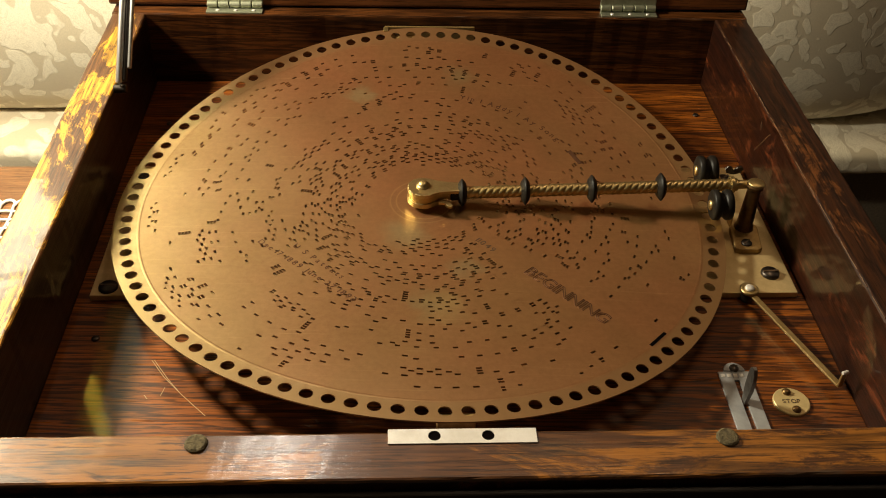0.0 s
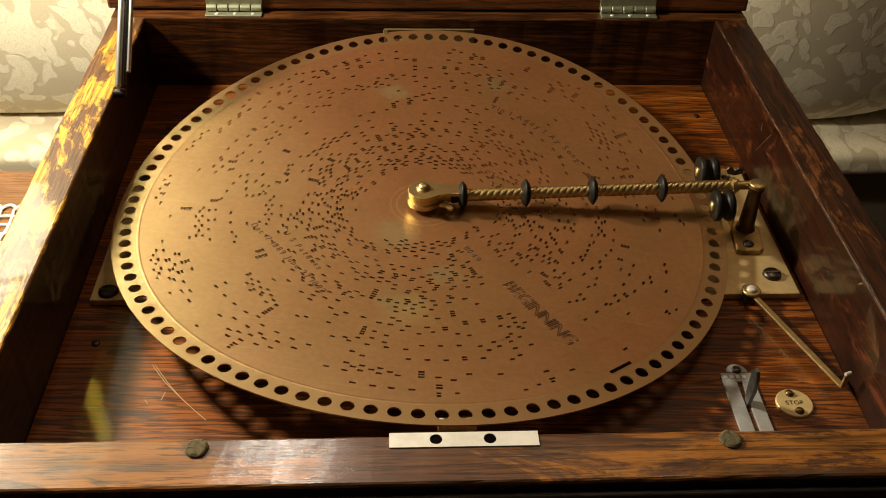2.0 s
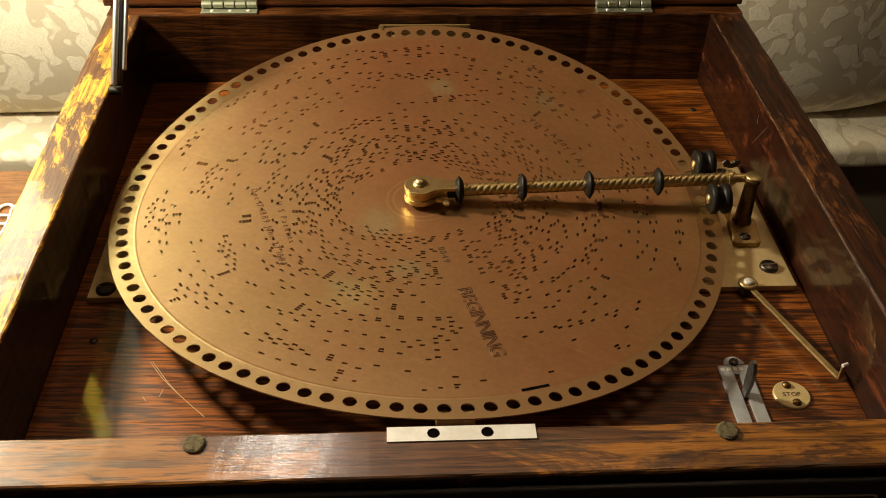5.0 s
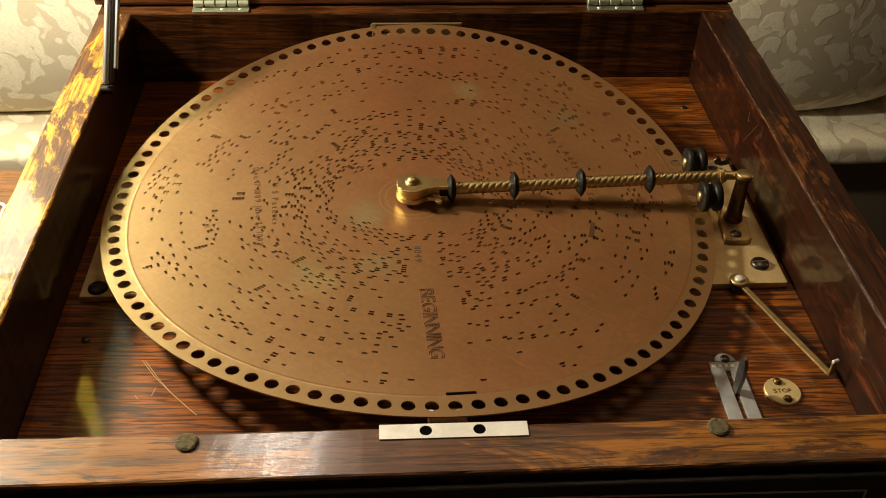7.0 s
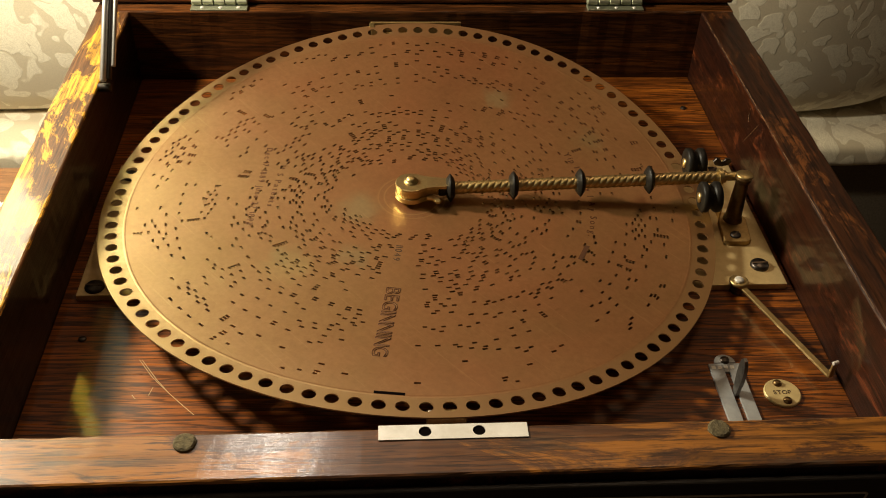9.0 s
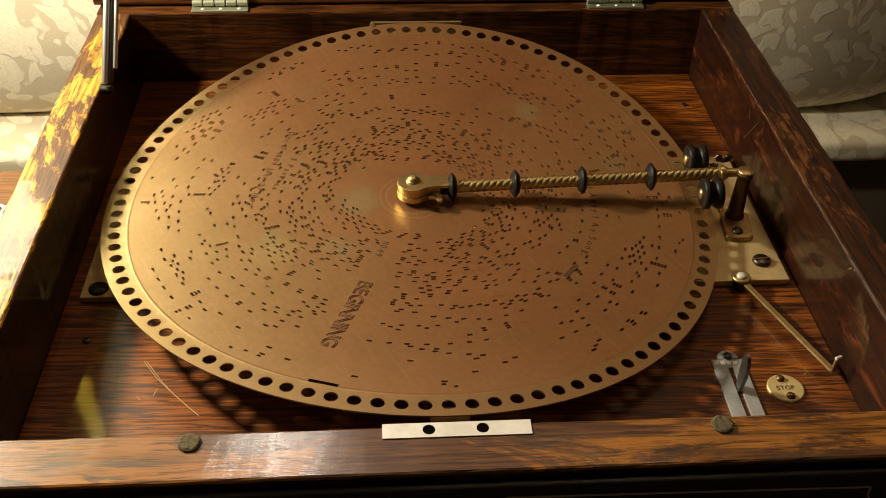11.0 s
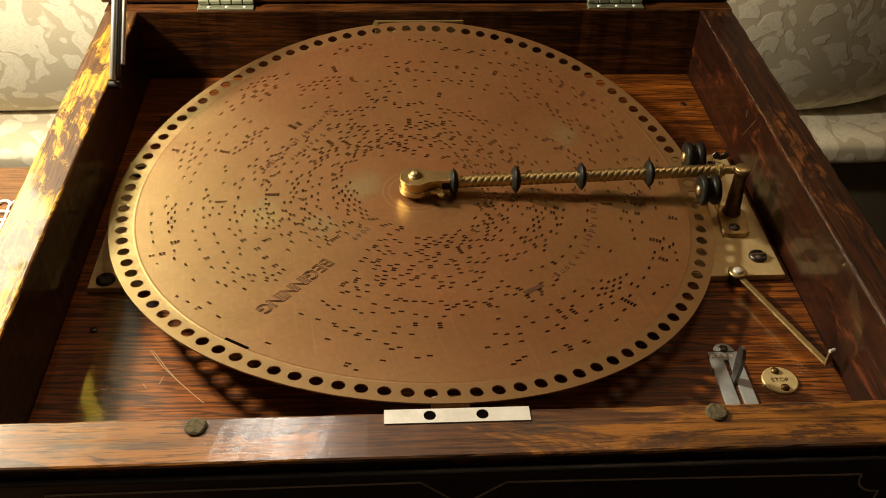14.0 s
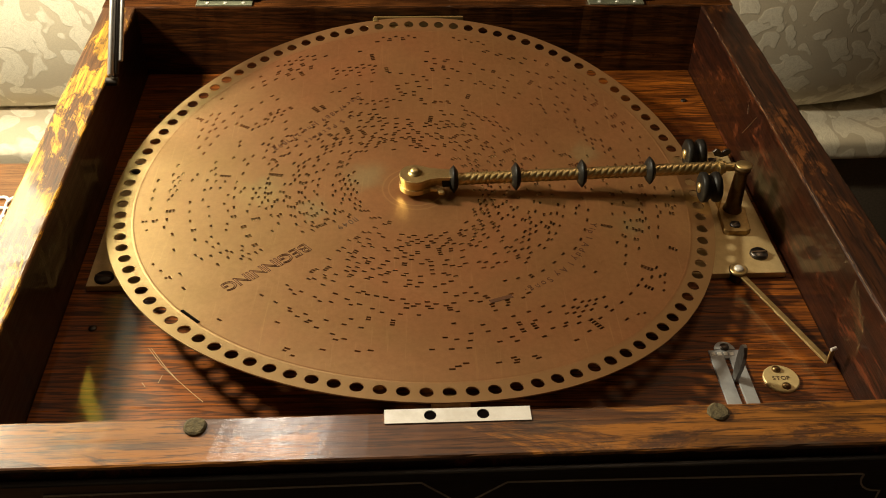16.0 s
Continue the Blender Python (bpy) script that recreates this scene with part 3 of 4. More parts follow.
for lo, hi in (((XLO - 0.005, 0.0, 0.0), (XRO + 0.003, 0.0215, 0.026)), ((XLO - 0.005, 0.0, 0.474), (XRO + 0.003, 0.0215, 0.50)),
               ((XLO - 0.005, 0.0, 0.0265), (XLO + 0.021, 0.0215, 0.4735)), ((XRO - 0.023, 0.0, 0.0265), (XRO + 0.003, 0.0215, 0.4735))):
    part("lid_rim", boxed(lo, hi, 0.002, 2, lid_turn), OAK_LID, lid)
for hx0, hx1 in ((-0.1712, -0.1268), (0.1446, 0.1902)):
    hinge = part("hinge", boxed((hx0, 0.1932, H - 0.0004), (hx1, 0.2030, H + 0.0014), 0.0004), HINGE, case, "grey-green metal butt hinge")
    part("upper_leaf", boxed((hx0, -0.0016, 0.001), (hx1, -0.0002, 0.016), 0.0004, 2, lid_turn), HINGE, hinge)
    w = (hx1 - hx0) / 5
    for k in range(5):
        part("knuckle", rod(bmesh.new(), (hx0 + k * w + 0.0004, 0.2022, H + 0.0038), (hx0 + (k + 1) * w - 0.0004, 0.2022, H + 0.0038), 0.0027, 16), HINGE, hinge)
    for k in (0.2, 0.52, 0.84):
        part("screw", lathe(bmesh.new(), [(0.0017, 0), (0.0014, 0.0005), (0, 0.0008)], pose(hx0 + (hx1 - hx0) * k, 0.1968, H + 0.0013), 12), NICKEL, hinge)

# lid stay: polished bar from the side wall up to the lid
stay_a, stay_b = Vector((-0.2130, 0.0754, 0.0640)), Vector((-0.2130, 0.2265, 0.197))
stay = part("lid_stay", rod(bmesh.new(), stay_a, stay_b, 0.0023, 18), CHROME, case, "polished nickel twin-rod lid stay", smooth=True)
side_step = Vector((0.0068, 0.0, 0.0))
part("stay_rod", rod(bmesh.new(), stay_a + side_step + Vector((0, 0.008, 0.007)), stay_b + side_step, 0.0015, 18), CHROME, stay, smooth=True)
# dark rod added between the two, standing in for the dark of the gap
part("stay_dark_middle", rod(bmesh.new(), stay_a + side_step * 0.5 + Vector((0, 0.002, 0)), stay_b + side_step * 0.5 + Vector((0, 0.002, 0)), 0.0020, 12), DARK_STEEL, stay, smooth=True)
part("stay_pivot", rod(bmesh.new(), (-0.2175, 0.0765, 0.0585), (-0.2085, 0.0765, 0.0585), 0.003), DARK_STEEL, stay)


# ---- mechanism on the board ----
def screw_mesh(bm, r, h, m, slot_turn=20):
    lathe(bm, [(r, 0), (r * 0.97, h * 0.5), (r * 0.8, h * 0.85), (0, h)], m, 24)
    return bm


def slotted(name, at, r, h, parent, mat=DARK_STEEL, turn=20, label=""):
    s = part(name, screw_mesh(bmesh.new(), r, h, pose(*at)), mat, parent, label, smooth=True)
    part("slot", boxed((-r * 0.86, -r * 0.11, h * 0.84), (r * 0.86, r * 0.11, h * 1.02), 0, 1, pose(*at, 0, 0, turn)), INK, s)
    return s


bed = thing("bedplate", (0.01, -0.01, 0), "pale brushed brass bedplate screwed to the mechanism board", "bedplate")
part("plate", boxed((-0.2085, -0.0785, 0.0), (0.2318, 0.0605, 0.0045), 0.0006), PLATE_BRASS, bed)
slotted("screw", (0.2190, -0.0606, 0.0045), 0.0060, 0.0030, bed, turn=5, label="large dark slotted screw")
slotted("screw", (-0.1985, -0.0712, 0.0045), 0.0060, 0.0024, bed, turn=-4)
slotted("screw", (0.2165, 0.0440, 0.0045), 0.0055, 0.0028, bed, turn=40)
slotted("screw", (-0.1985, 0.0460, 0.0045), 0.0055, 0.0028, bed, turn=40)
for sx, sy in ((-0.1978, -0.1115), (0.2205, 0.1412), (-0.196, 0.1250), (0.2150, -0.2050)):
    part("board_screw", screw_mesh(bmesh.new(), 0.0024, 0.0012, pose(sx, sy, 0)), DARK_STEEL, bed, smooth=True)


def support(at, lean):
    """Rim guide: a foot, a bent strip and a roller under the disc's edge."""
    x, y, top = at
    s = 1 if y < 0 else -1
    t = thing("rim_guide", (x, y, 0), "small brass rim guide under the disc edge", "guide", "rim guides")
    part("foot", boxed((x - 0.012, y - 0.008, 0), (x + 0.012, y + 0.008, 0.003), 0.0005), DULL_BRASS, t)
    part("upright", boxed((x - 0.009, y - 0.0015, 0.003), (x + 0.009, y + 0.0015, top - 0.006), 0.0004), DULL_BRASS, t)
    part("roller", rod(bmesh.new(), (x - 0.010, y, top - 0.006), (x + 0.010, y, top - 0.006), 0.0042), DULL_BRASS, t)
    part("finger", boxed((x - 0.0095, y - s * 0.003, top - 0.012), (x - 0.0070, y - s * 0.001, top + 0.001), 0.0004), NICKEL, t)


support((0.0080, -0.2010, 0.0330), 0)
support((-0.0120, 0.1810, 0.0500), 0)
keeper = thing("keeper_strip", (0.003, 0.1895, 0.0), "dull brass keeper strip along the inside of the back wall", "strip")
part("strip", boxed((-0.0300, 0.1880, 0.0395), (0.0420, 0.1900, 0.0522), 0.0005), DULL_BRASS, keeper)
part("hook", boxed((-0.0310, 0.1815, 0.0500), (-0.0270, 0.1879, 0.0522), 0.0006), BRASS, keeper)
for kx in (-0.02, 0.03):
    part("bracket_leg", boxed((kx - 0.004, 0.1885, 0.0), (kx + 0.004, 0.1899, 0.0394)), DULL_BRASS, keeper)

# brass guide arm pivoted on the plate edge
guide = thing("guide_arm", (0.199, -0.080, 0), "thin brass swing arm with an upturned tip", "arm")
part("washer", lathe(bmesh.new(), [(0.0022, 0.0075), (0.0058, 0.0075), (0.0060, 0.0090), (0.0050, 0.0098), (0.0030, 0.0095), (0.0022, 0.0080)], pose(0.1990, -0.0800, 0), 28), BRASS, guide, smooth=True)
part("post", rod(bmesh.new(), (0.1990, -0.0800, 0.0), (0.1990, -0.0800, 0.0078), 0.0042), DARK_STEEL, guide)
part("pivot_screw", screw_mesh(bmesh.new(), 0.0030, 0.0016, pose(0.1990, -0.0800, 0.0094)), NICKEL, guide, smooth=True)
gd = Vector((0.2280 - 0.1990, -0.1600 + 0.0800, 0))
gm = Matrix.Translation((0.1990, -0.0800, 0)) @ Matrix.Rotation(math.atan2(gd.y, gd.x), 4, "Z")
part("strip", boxed((0.004, -0.0019, 0.0062), (gd.length, 0.0019, 0.0078), 0.0004, 2, gm), BRASS, guide)
part("tip", boxed((gd.length - 0.0005, -0.0017, 0.0064), (gd.length + 0.001, 0.0017, 0.0175), 0.0004, 2, gm), BRASS, guide)
part("tip_curl", rod(bmesh.new(), gm @ Vector((gd.length + 0.0005, -0.0019, 0.0178)), gm @ Vector((gd.length + 0.0005, 0.0019, 0.0178)), 0.0011, 12), NICKEL, guide)

# start lever on its steel plate
lever = thing("start_lever", (0.173, -0.17, 0), "steel start lever standing in a slotted plate", "lever")
part("plate_left", boxed((0.1637, -0.2200, 0), (0.1718, -0.1432, 0.0015), 0.0003), STEEL, lever)
part("plate_right", boxed((0.1746, -0.2200, 0), (0.1822, -0.1432, 0.0015), 0.0003), STEEL, lever)
part("plate_head", boxed((0.1719, -0.1500, 0), (0.1745, -0.1432, 0.0015)), STEEL, lever)
part("blade", extruded([(0.78 * a, b) for a, b in [(-0.0030, 0.0), (0.0030, 0.0), (0.0050, 0.012), (0.0052, 0.020), (0.0042, 0.0238), (0.0020, 0.0262), (-0.0014, 0.0262), (-0.0040, 0.0235), (-0.0052, 0.020), (-0.0050, 0.012)]], -0.0011, 0.0011, 0.0004,
     Matrix.Translation((0.1733, -0.1660, 0.001)) @ Matrix.Rotation(radians(90), 4, "Z") @ Matrix.Rotation(radians(90), 4, "X")), LEVER_STEEL, lever, "thin upright steel blade with a rounded top")
tab = [(0.1738 + 0.0062 * math.cos(radians(k)), -0.1428 + 0.0066 * math.sin(radians(k))) for k in range(0, 181, 15)]
part("plate_tab", extruded(tab, 0.0, 0.0016, 0.0003), STEEL, lever)
for k in range(4):
    part("stamped_bar", boxed((0.1648 + k * 0.0036, -0.1478, 0.0014), (0.1672 + k * 0.0036, -0.1452, 0.0018), 0.0002), NICKEL, lever, "illegible stamped marks on the lever plate")
slotted("screw", (0.1738, -0.1412, 0.0016), 0.0028, 0.0016, lever, turn=30)

# round plaque
plaque = thing("stop_plaque", (0.2000, -0.1664, 0), "round cream brass plaque lettered STOP", "plaque")
part("plate", lathe(bmesh.new(), [(0.0103, 0), (0.0103, 0.0010), (0.0098, 0.0014), (0, 0.0014)], pose(0.2000, -0.1664, 0), 40), IVORY, plaque)
for sx, sy in ((0.1990, -0.1598), (0.2008, -0.1728)):
    part("screw", lathe(bmesh.new(), [(0.0026, 0), (0.0024, 0.0010), (0.0014, 0.0019), (0, 0.0022)], pose(sx, sy, 0.0013), 18), POST_BRASS, plaque, smooth=True)
letters, width = glyphs("STOP", 0.0029)
for ch, me, x in letters:
    me.materials.append(INK)
    o = new("letter", me)
    o.parent = plaque
    o.matrix_parent_inverse = plaque.matrix_world.inverted()
    o.matrix_basis = pose(0.2000 + (x - width / 2), -0.1664, 0.00155)

# ---- pressure arm across the disc ----
arm = thing("pressure_arm", (0.2125, -0.0160, 0.0045), "twisted brass pressure arm with black rubber rings", "arm")


def bar_at(x):
    return Vector((x, -0.0128 + (x - 0.02) * 0.0134, 0.0342 + (x - 0.02) * 0.028))


def rope_bar():
    bm = bmesh.new()
    seg, n, x0, x1 = 32, 640, 0.012, 0.2035
    rings = []
    for i in range(n + 1):
        x = x0 + (x1 - x0) * i / n
        c = bar_at(x)
        ring = []
        for k in range(seg):
            a = 2 * math.pi * k / seg
            r = 0.0034 + 0.0008 * abs(math.sin((a * 4 + x * 1450) / 2)) ** 0.45
            ring.append(bm.verts.new(c + Vector((0, r * math.cos(a), r * math.sin(a)))))
        rings.append(ring)
    for p, q in zip(rings, rings[1:]):
        for k in range(seg):
            bm.faces.new((p[k], p[(k + 1) % seg], q[(k + 1) % seg], q[k]))
    bm.faces.new(rings[0])
    bm.faces.new(rings[-1])
    bmesh.ops.recalc_face_normals(bm, faces=bm.faces)
    return bm


part("twisted_bar", rope_bar(), BRASS, arm, "spirally fluted brass bar", smooth=True)
for x in (0.0215, 0.0628, 0.1068, 0.1525):
    c = bar_at(x)
    m = along(c - Vector((0.0030, 0, 0)), c + Vector((0.0030, 0, 0.0001)))
    part("rubber_ring", lathe(bmesh.new(), [(0.0042, 0), (0.0062, 0.0004), (0.0086, 0.0022), (0.0094, 0.0030), (0.0086, 0.0038), (0.0062, 0.0056), (0.0042, 0.006)], m, 32), RUBBER, arm, smooth=True)
# forked head over the spindle
hx, hy = -0.0040, -0.0128


def head_outline(r, tail, half, grow=0.0):
    pts = [(hx + (r + grow) * math.cos(radians(a)), hy + (r + grow) * math.sin(radians(a))) for a in range(50, 311, 10)]
    pts += [(hx + r * 0.9, hy - r * 0.60), (hx + r * 1.5, hy - half), (tail, hy - half), (tail, hy + half), (hx + r * 1.5, hy + half), (hx + r * 0.9, hy + r * 0.60)]
    return pts


head = part("head_plate", extruded(head_outline(0.0102, 0.0200, 0.0048), 0.0368, 0.0392, 0.0006), BRASS, arm, "teardrop brass head over the spindle")
part("head_block", extruded(head_outline(0.0095, 0.0155, 0.0040), 0.0322, 0.0367, 0.0004), DULL_BRASS, arm)
part("head_base", extruded(head_outline(0.0104, 0.0090, 0.0046), 0.0288, 0.0321, 0.0005), BRASS, arm)
part("spindle", rod(bmesh.new(), (hx, hy, 0.0046), (hx, hy, 0.0290), 0.0035), DULL_BRASS, arm)
part("dome_nut", lathe(bmesh.new(), [(0.0046, 0), (0.0047, 0.0006), (0.0036, 0.0008), (0.0034, 0.0018), (0.0024, 0.0030), (0, 0.0036)], pose(hx, hy + 0.001, 0.0391), 28), BRASS, arm, smooth=True)
part("thumb_catch", extruded([(0.0060, -0.0195), (0.0100, -0.0190), (0.0135, -0.0215), (0.0150, -0.0248), (0.0138, -0.0262), (0.0115, -0.0255), (0.0098, -0.0222), (0.0060, -0.0216)], 0.0312, 0.0330, 0.0004), BRASS, arm, "small curled brass catch")
part("collar", rod(bmesh.new(), bar_at(0.0195), bar_at(0.0135), 0.0049), RUBBER, arm)
# twin rollers clamping the disc rim
for ry in (0.0090, -0.0300):
    rz = 0.0372
    r = part("roller", lathe(bmesh.new(), [(0.003, 0), (0.0085, 0.0003), (0.0100, 0.0012), (0.0100, 0.0042), (0.0080, 0.0058), (0.0076, 0.0072), (0.0092, 0.0084), (0.0100, 0.0094), (0.0100, 0.0122), (0.0085, 0.0132), (0.003, 0.0134)],
             along((0.1815, ry, rz), (0.1950, ry, rz + 0.0004)), 32), RUBBER, arm, "black grooved rubber rim roller", smooth=True)
    part("hub", lathe(bmesh.new(), [(0.0034, 0), (0.0034, -0.0010), (0, -0.0016)], along((0.1817, ry, rz), (0.1950, ry, rz)), 20), BRASS, r, smooth=True)
part("roller_axle", boxed((0.1958, -0.0330, 0.0350), (0.1974, 0.0125, 0.0215), 0.0005), DULL_BRASS, arm)
part("clamp_band", lathe(bmesh.new(), [(0.0043, 0), (0.0056, 0.0002), (0.0056, 0.0026), (0.0043, 0.0028)], along(bar_at(0.1985), bar_at(0.2015)), 28), BRASS, arm)
for s in (-1, 1):
    part("wing", extruded([(0, 0), (0.0046, 0.0012), (0.0062, 0.0042), (0.0044, 0.0064), (0.0018, 0.0058), (0, 0.003)], -0.0007, 0.0007, 0.0003,
         Matrix.Translation((0.2012, -0.0050, 0.0440)) @ Matrix.Rotation(radians(90), 4, "X") @ Matrix.Scale(s, 4, (1, 0, 0))), DARK_STEEL, arm)
part("bar_end", rod(bmesh.new(), bar_at(0.2035), bar_at(0.2165), 0.0030), BRASS, arm)
part("post", lathe(bmesh.new(), [(0.0066, 0.0080), (0.0060, 0.0105), (0.0054, 0.0120), (0.0043, 0.0385), (0.0047, 0.0400), (0.0055, 0.0412), (0.0055, 0.0428), (0.0044, 0.0436), (0, 0.0438)], pose(0.2135, -0.0160, 0), 32), POST_BRASS, arm, "dark turned brass post")
part("post_cap", lathe(bmesh.new(), [(0.0054, 0.0), (0.0056, 0.0008), (0.0046, 0.0014), (0, 0.0016)], pose(0.2145, -0.0150, 0.0432), 32), BRASS, arm, smooth=True)
part("post_foot", extruded([(0.2020, -0.0385), (0.2050, -0.0400), (0.2170, -0.0400), (0.2200, -0.0380), (0.2230, -0.0160), (0.2200, -0.0080), (0.2070, -0.0080), (0.2040, -0.0160)], 0.0045, 0.0082, 0.0006), DULL_BRASS, arm)
slotted("screw", (0.2105, -0.0335, 0.0082), 0.0036, 0.0016, arm, turn=40)

# ---- the disc: thin sheet bowed over the arm, in small rigid panels that ride the bow as it turns ----
CX, CY, CZ = -0.0035, -0.0108, 0.0257
SLOPE_X, SLOPE_Y, BOW_X, BOW, TWIST = -0.0149, 0.0436, -0.11, 0.483, 0.236
SPIN = 5.7575
RIM = 0.1981
_y = np.linspace(-0.23, 0.23, 921)


def arc_lengths(slope, bow):
    g = slope + 2 * bow * _y
    run = np.concatenate([[0], np.cumsum(np.sqrt(1 + ((g[1:] + g[:-1]) / 2) ** 2) * np.diff(_y))])
    return run - np.interp(0, _y, run)


_len_x, _len_y = arc_lengths(SLOPE_X, BOW_X), arc_lengths(SLOPE_Y, BOW)


def ride(r, phi, t, lift=0.0):
    """Pose of the sheet at radius r and angle phi (degrees, at the start) after t seconds; its axes are those of the flat disc."""
    a = radians(phi - SPIN * t)
    x = float(np.interp(r * math.cos(a), _len_x, _y))
    y = float(np.interp(r * math.sin(a), _len_y, _y))
    ex = Vector((1, 0, SLOPE_X + 2 * BOW_X * x + TWIST * y)).normalized()
    ey = Vector((0, 1, SLOPE_Y + 2 * BOW * y + TWIST * x)).normalized()
    n = ex.cross(ey).normalized()
    ex, ey = (ex + ey.cross(n)).normalized(), (ey + n.cross(ex)).normalized()
    ey = n.cross(ex).normalized()
    rot = Matrix((ex, ey, n)).transposed().to_4x4() @ Matrix.Rotation(radians(-SPIN * t), 4, "Z")
    at = Vector((CX + x, CY + y, CZ + SLOPE_X * x + SLOPE_Y * y + BOW_X * x * x + BOW * y * y + TWIST * x * y)) + n * lift
    return Matrix.Translation(at) @ rot


def disc_turn(t):
    return pose(CX, CY, CZ, 0, 0, -SPIN * t)


disc = thing("music_disc", (CX, CY, CZ), "perforated copper-brown metal music disc turning in the box", "music disc")
RIDERS = []     # (object, radius, angle, local pose, lift)

# note slots: sets of (block, track, first cell)
BLOCKS = [(0.0062, 0.030, 180, 6, 0), (0.030, 0.056, 360, 12, 13), (0.056, 0.082, 600, 20, 13), (0.082, 0.108, 720, 24, 13),
          (0.108, 0.134, 900, 30, 13), (0.134, 0.158, 900, 36, 12), (0.158, 0.1812, 900, 45, 11)]
rng = random.Random(7)
TRACKS = []
for bi, (r0, r1, cells, secs, tracks) in enumerate(BLOCKS):
    for k in range(tracks):
        if bi == 1 and k < 4 or bi == 6 and k > 8:
            continue
        TRACKS.append((bi, k, r0 + (r1 - r0) * (k + 0.5) / tracks))
HOLES = {}


def punch(track, angle):
    if not 0 <= track < len(TRACKS):
        return
    bi, k, r = TRACKS[track]
    off = (angle + 46.5 + 180) % 360 - 180
    if r > 0.070 and -3.5 - 0.35 / r < off < 3.5 + 0.55 / r and abs(off) < 9.5:
        return
    if 0.046 < r < 0.070 and abs(off) < 8:
        return
    cells = BLOCKS[bi][2]
    step = 360 / cells
    n = max(2, round(0.0030 / (r * radians(step))))
    c0 = int(angle / step) % cells
    taken = HOLES.setdefault((bi, k), set())
    new_cells = {(c0 + i) % cells for i in range(n)}
    guard = {(c0 + i) % cells for i in range(-n // 2 - 1, n + n // 2 + 1)}
    if not taken & guard:
        taken |= new_cells


# the tune: bars of beats; on a beat some strings sound, repeat along their track, run to their neighbours or strike together
BEATS = 120
LOW, HIGH = 0, len(TRACKS) - 1
melody = HIGH * 0.25
for beat in range(BEATS):
    at = 360 * beat / BEATS
    melody = min(HIGH * 0.5, max(4, melody + rng.choice((-5, -3, -2, 2, 3, 5))))
    for voice in range(5):
        base = int(melody * (0.55 + 0.45 * rng.random()) if voice < 1 else HIGH * rng.random() ** 0.95)
        r = TRACKS[base][2]
        arc_step = 0.40 / r
        how = rng.random()
        if how < 0.30:
            for i in range(rng.choice((2, 3, 3, 4, 5))):
                punch(base, at + i * arc_step * 1.5)
        elif how < 0.62:
            lean = rng.choice((-1, 1)) * rng.choice((0.6, 1.0, 1.2))
            for i in range(rng.choice((2, 2, 3, 3, 4))):
                if base + i <= HIGH:
                    punch(base + i, at + i * lean * arc_step)
        elif how < 0.70:
            for i in range(rng.choice((3, 4))):
                punch(base + i, at)
        elif how < 0.74:
            for i in range(3):
                for j in range(3):
                    punch(base + i * 1, at + (j * 1.4 + i * 0.7) * arc_step)
        else:
            punch(base, at)
            punch(base + rng.choice((4, 7)), at)
            if rng.random() < 0.4:
                punch(base + rng.choice((2, 9)), at + arc_step * 2)

DOME = (BOW + BOW_X) / 2
THICK = 0.0008


def panel_mesh(faces_polar, walls_polar, mid_r, mid_a):
    """Mesh of one panel from faces in disc coordinates (x, y); slightly domed to follow the bow."""
    c = Vector((mid_r * math.cos(mid_a), mid_r * math.sin(mid_a)))
    index, verts, faces, uv = {}, [], [], []

    def vert(x, y, z, key):
        if key not in index:
            u, v = x - c.x, y - c.y
            index[key] = len(verts)
            verts.append((u, v, z + DOME * (u * u + v * v)))
            uv.append((x, y))
        return index[key]

    for f in faces_polar:
        faces.append([vert(x, y, z, (round(x, 7), round(y, 7), z, 0)) for x, y, z in f])
        faces.append([vert(x, y, z - THICK, (round(x, 7), round(y, 7), z, 1)) for x, y, z in reversed(f)])
    for n, (a, b) in enumerate(walls_polar):
        faces.append([vert(*a, (n, 2)), vert(*b, (n, 3)), vert(b[0], b[1], b[2] - THICK, (n, 4)), vert(a[0], a[1], a[2] - THICK, (n, 5))])
    me = bpy.data.meshes.new("disc_panel")
    me.from_pydata(verts, [], faces)
    layer = me.uv_layers.new(name="sheet")
    flat = np.array(uv, dtype=np.float32)
    loops = np.empty(len(me.loops), dtype=np.int32)
    me.loops.foreach_get("vertex_index", loops)
    layer.data.foreach_set("uv", flat[loops].ravel())
    me.materials.append(DISC)
    me.shade_smooth()
    return me


def polar(r, a, z=0.0):
    return (r * math.cos(a), r * math.sin(a), z)


def add_panel(name, faces, walls, r, a):
    me = panel_mesh(faces, walls, r, a)
    me.name = name
    ob = new(name, me)
    ob.parent = disc
    RIDERS.append((ob, r, math.degrees(a), Matrix(), 0.0))
    return ob


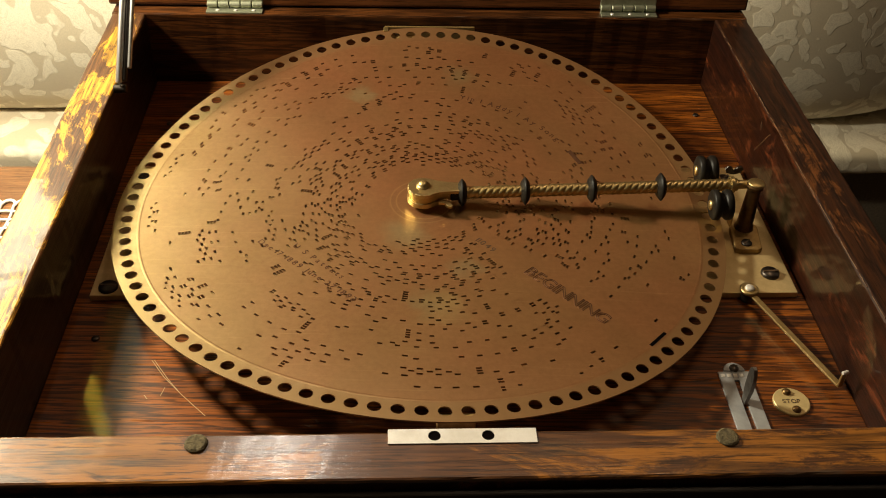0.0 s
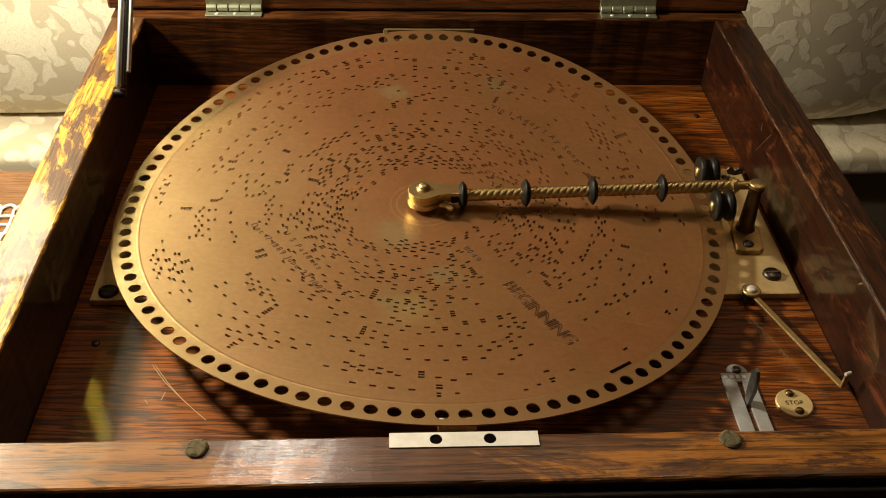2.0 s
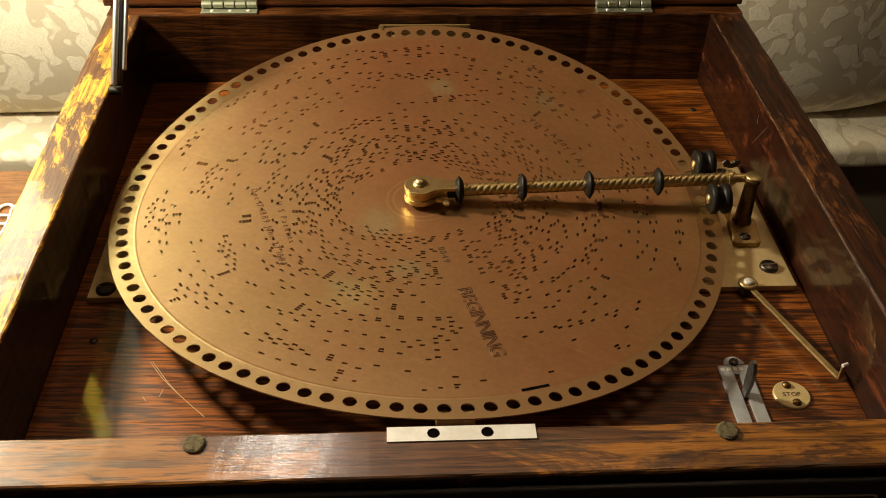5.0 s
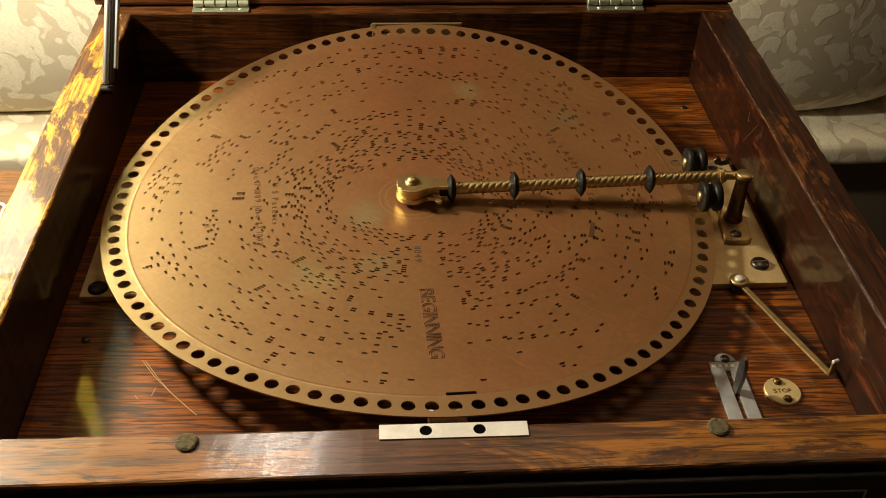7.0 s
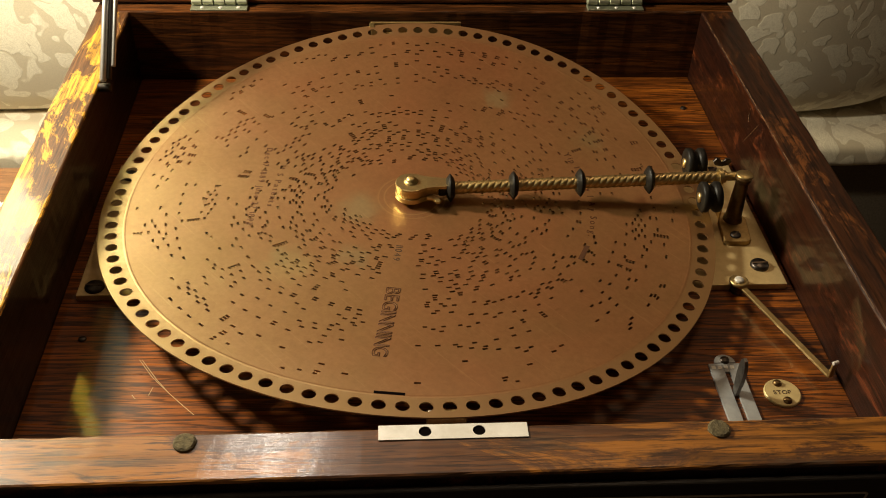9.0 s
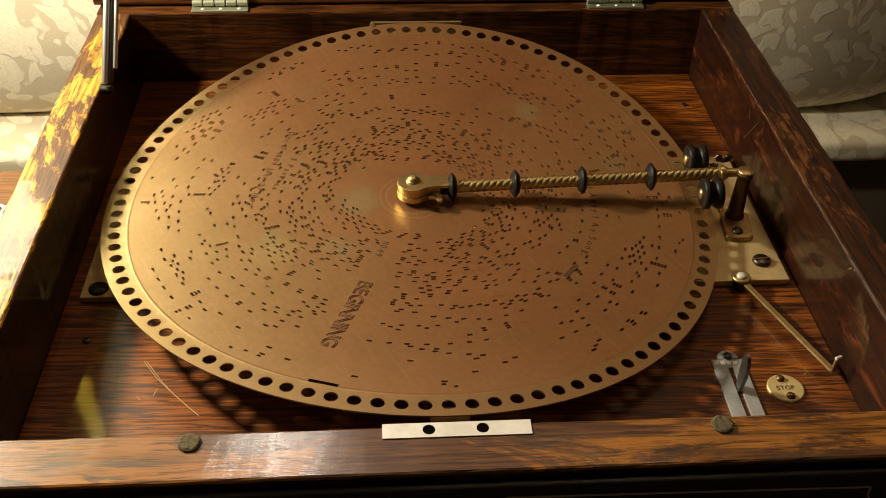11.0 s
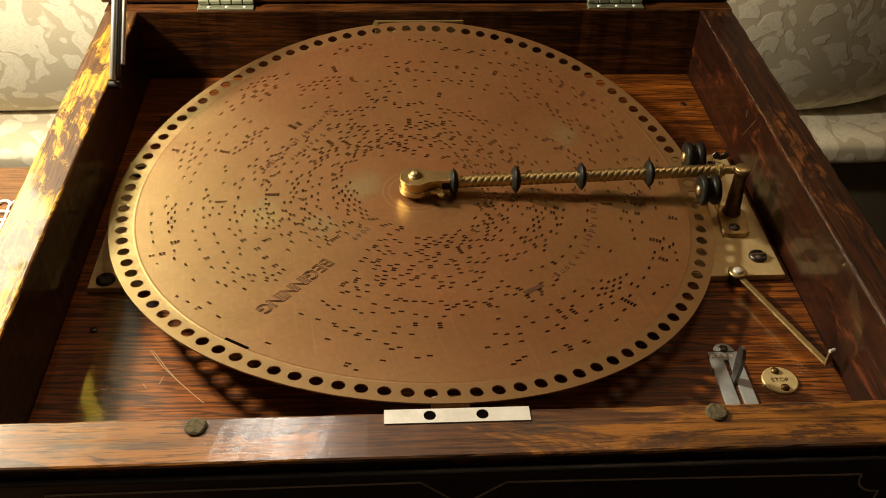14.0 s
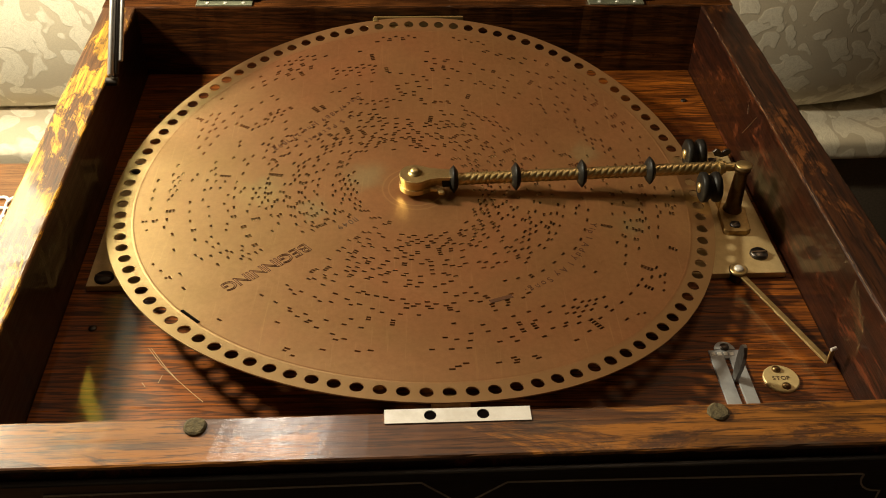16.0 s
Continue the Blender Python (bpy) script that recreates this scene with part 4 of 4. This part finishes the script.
for bi, (r0, r1, cells, secs, tracks) in enumerate(BLOCKS):
    da = 2 * math.pi / cells
    if tracks:
        pitch = (r1 - r0) / tracks
        rings = []
        for k in range(tracks):
            m = r0 + pitch * (k + 0.5)
            rings += [(r0 + pitch * k, m - 0.00070, None), (m - 0.00070, m + 0.00070, k), (m + 0.00070, r0 + pitch * (k + 1), None)]
        merged = [rings[0]]
        for q in rings[1:]:
            if q[2] is None and merged[-1][2] is None:
                merged[-1] = (merged[-1][0], q[1], None)
            else:
                merged.append(q)
        rings = merged
    else:
        rings = [(r0 + (r1 - r0) * k / 6, r0 + (r1 - r0) * (k + 1) / 6, None) for k in range(6)]
    per = cells // secs
    for s in range(secs):
        faces, walls = [], []
        for ra, rb, k in rings:
            gone = HOLES.get((bi, k), set()) if k is not None else set()
            for j in range(s * per, (s + 1) * per):
                a0, a1 = j * da, (j + 1) * da
                if j in gone:
                    walls += [(polar(ra, a0), polar(ra, a1)), (polar(rb, a1), polar(rb, a0))]
                    if (j - 1) % cells not in gone:
                        walls.append((polar(rb, a0), polar(ra, a0)))
                    if (j + 1) % cells not in gone:
                        walls.append((polar(ra, a1), polar(rb, a1)))
                    continue
                faces.append((polar(ra, a0), polar(rb, a0), polar(rb, a1), polar(ra, a1)))
        add_panel("disc_panel", faces, walls, (r0 + r1) / 2, (s + 0.5) * per * da)

# rim: pairs of round drive holes, a raised bead inside them
N_HOLES, R_HOLE, HOLE = 100, 0.1900, 0.0037
for s in range(50):
    faces, walls = [], []
    for h in (0, 1):
        a0 = 2 * math.pi * (2 * s + h) / N_HOLES
        w = 2 * math.pi / N_HOLES
        ac = a0 + w / 2
        inner, outer = 0.1832, RIM
        n = 24
        circ, rect = [], []
        for i in range(n):
            q = 2 * math.pi * i / n
            dx, dy = math.cos(q), math.sin(q)
            circ.append(polar(R_HOLE + HOLE * dx, ac + HOLE * dy / R_HOLE))
            k = 1 / max(abs(dx), abs(dy))
            u, v = dx * k, dy * k
            rr = R_HOLE + u * (outer - R_HOLE if u > 0 else R_HOLE - inner)
            rect.append(polar(rr, ac + v * w / 2))
        for i in range(n):
            j = (i + 1) % n
            faces.append((circ[i], rect[i], rect[j], circ[j]))
            walls.append((circ[i], circ[j]))
        for i in range(8):
            b0, b1 = a0 + w * i / 8, a0 + w * (i + 1) / 8
            zs = [(0.1812, 0.0), (0.1817, 0.00009), (0.1822, 0.00011), (0.1827, 0.00007), (0.1832, 0.0)]
            for (ra, za), (rb, zb) in zip(zs, zs[1:]):
                faces.append((polar(ra, b0, za), polar(rb, b0, zb), polar(rb, b1, zb), polar(ra, b1, za)))
        for i in range(8):
            walls.append((polar(RIM, a0 + w * i / 8), polar(RIM, a0 + w * (i + 1) / 8)))
    add_panel("rim_panel", faces, walls, 0.189, 2 * math.pi * (s + 0.5) / 50)


# stamped lettering on the sheet, each character riding with it
def on_disc(name, me, mat, r, phi, turn, lift):
    if not me.materials:
        me.materials.append(mat)
    ob = new(name, me)
    ob.parent = disc
    RIDERS.append((ob, r, phi, Matrix.Rotation(radians(turn), 4, "Z"), lift))


def bar_mesh(w, h):
    bm = boxed((-w / 2, -h / 2, -0.00008), (w / 2, h / 2, 0.00008))
    me = bpy.data.meshes.new("bar")
    bm.to_mesh(me)
    bm.free()
    return me


letters, width = glyphs("BEGINNING", 0.0086, hollow=True)
for ch, me, x in letters:
    on_disc("stamped_letter", me, STAMP, 0.091 + 0.062 * x / width, -46.5, -46.5, 0.00012)
letters, width = glyphs("11049", 0.0044)
for ch, me, x in letters:
    on_disc("stamped_digit", me, INK, 0.050 + 0.016 * x / width, -48.3, -48.3, 0.00012)


def chord_text(text, height, start, end, gap=1.0):
    """Lettering on a straight line between two places of the flat disc."""
    letters, width = glyphs(text, height)
    a, b = (Vector((r * math.cos(radians(p)), r * math.sin(radians(p)))) for r, p in (start, end))
    d = b - a
    for ch, me, x in letters:
        p = a + d * (x / width)
        on_disc("stamped_letter", me, STAMP, p.length, math.degrees(math.atan2(p.y, p.x)), math.degrees(math.atan2(d.y, d.x)), 0.00012)


chord_text("Dec 17 1889 June 27 1893", 0.0042, (0.111, 201.7), (0.107, 247.3))
chord_text("U S Patents", 0.0042, (0.093, 209.0), (0.092, 238.0))
letters, width = glyphs("Yip I Addy I Ay Song.", 0.0046)
for ch, me, x in letters:
    a = 76.0 - 43.0 * x / width
    on_disc("stamped_letter", me, STAMP, 0.1195, a, a - 90, 0.00012)
on_disc("engraved_bar", bar_mesh(0.015, 0.0030), STAMP, 0.1185, 25.0, -65.0, 0.00012)
# the slot is a black bar on the sheet, the dark of a hole painted on
on_disc("painted_index_slot", bar_mesh(0.0160, 0.0021), HOLE_DARK, 0.1808, -43.6, -133.6, 0.00015)


def motions():
    times = [float(t) for t in range(0, 17)]
    walk(disc, [(t, disc_turn(t)) for t in times])
    frames = {t: disc_turn(t).inverted() for t in times}
    for ob, r, phi, local, lift in RIDERS:
        walk(ob, [(t, frames[t] @ ride(r, phi, t, lift) @ local) for t in times])


motions()
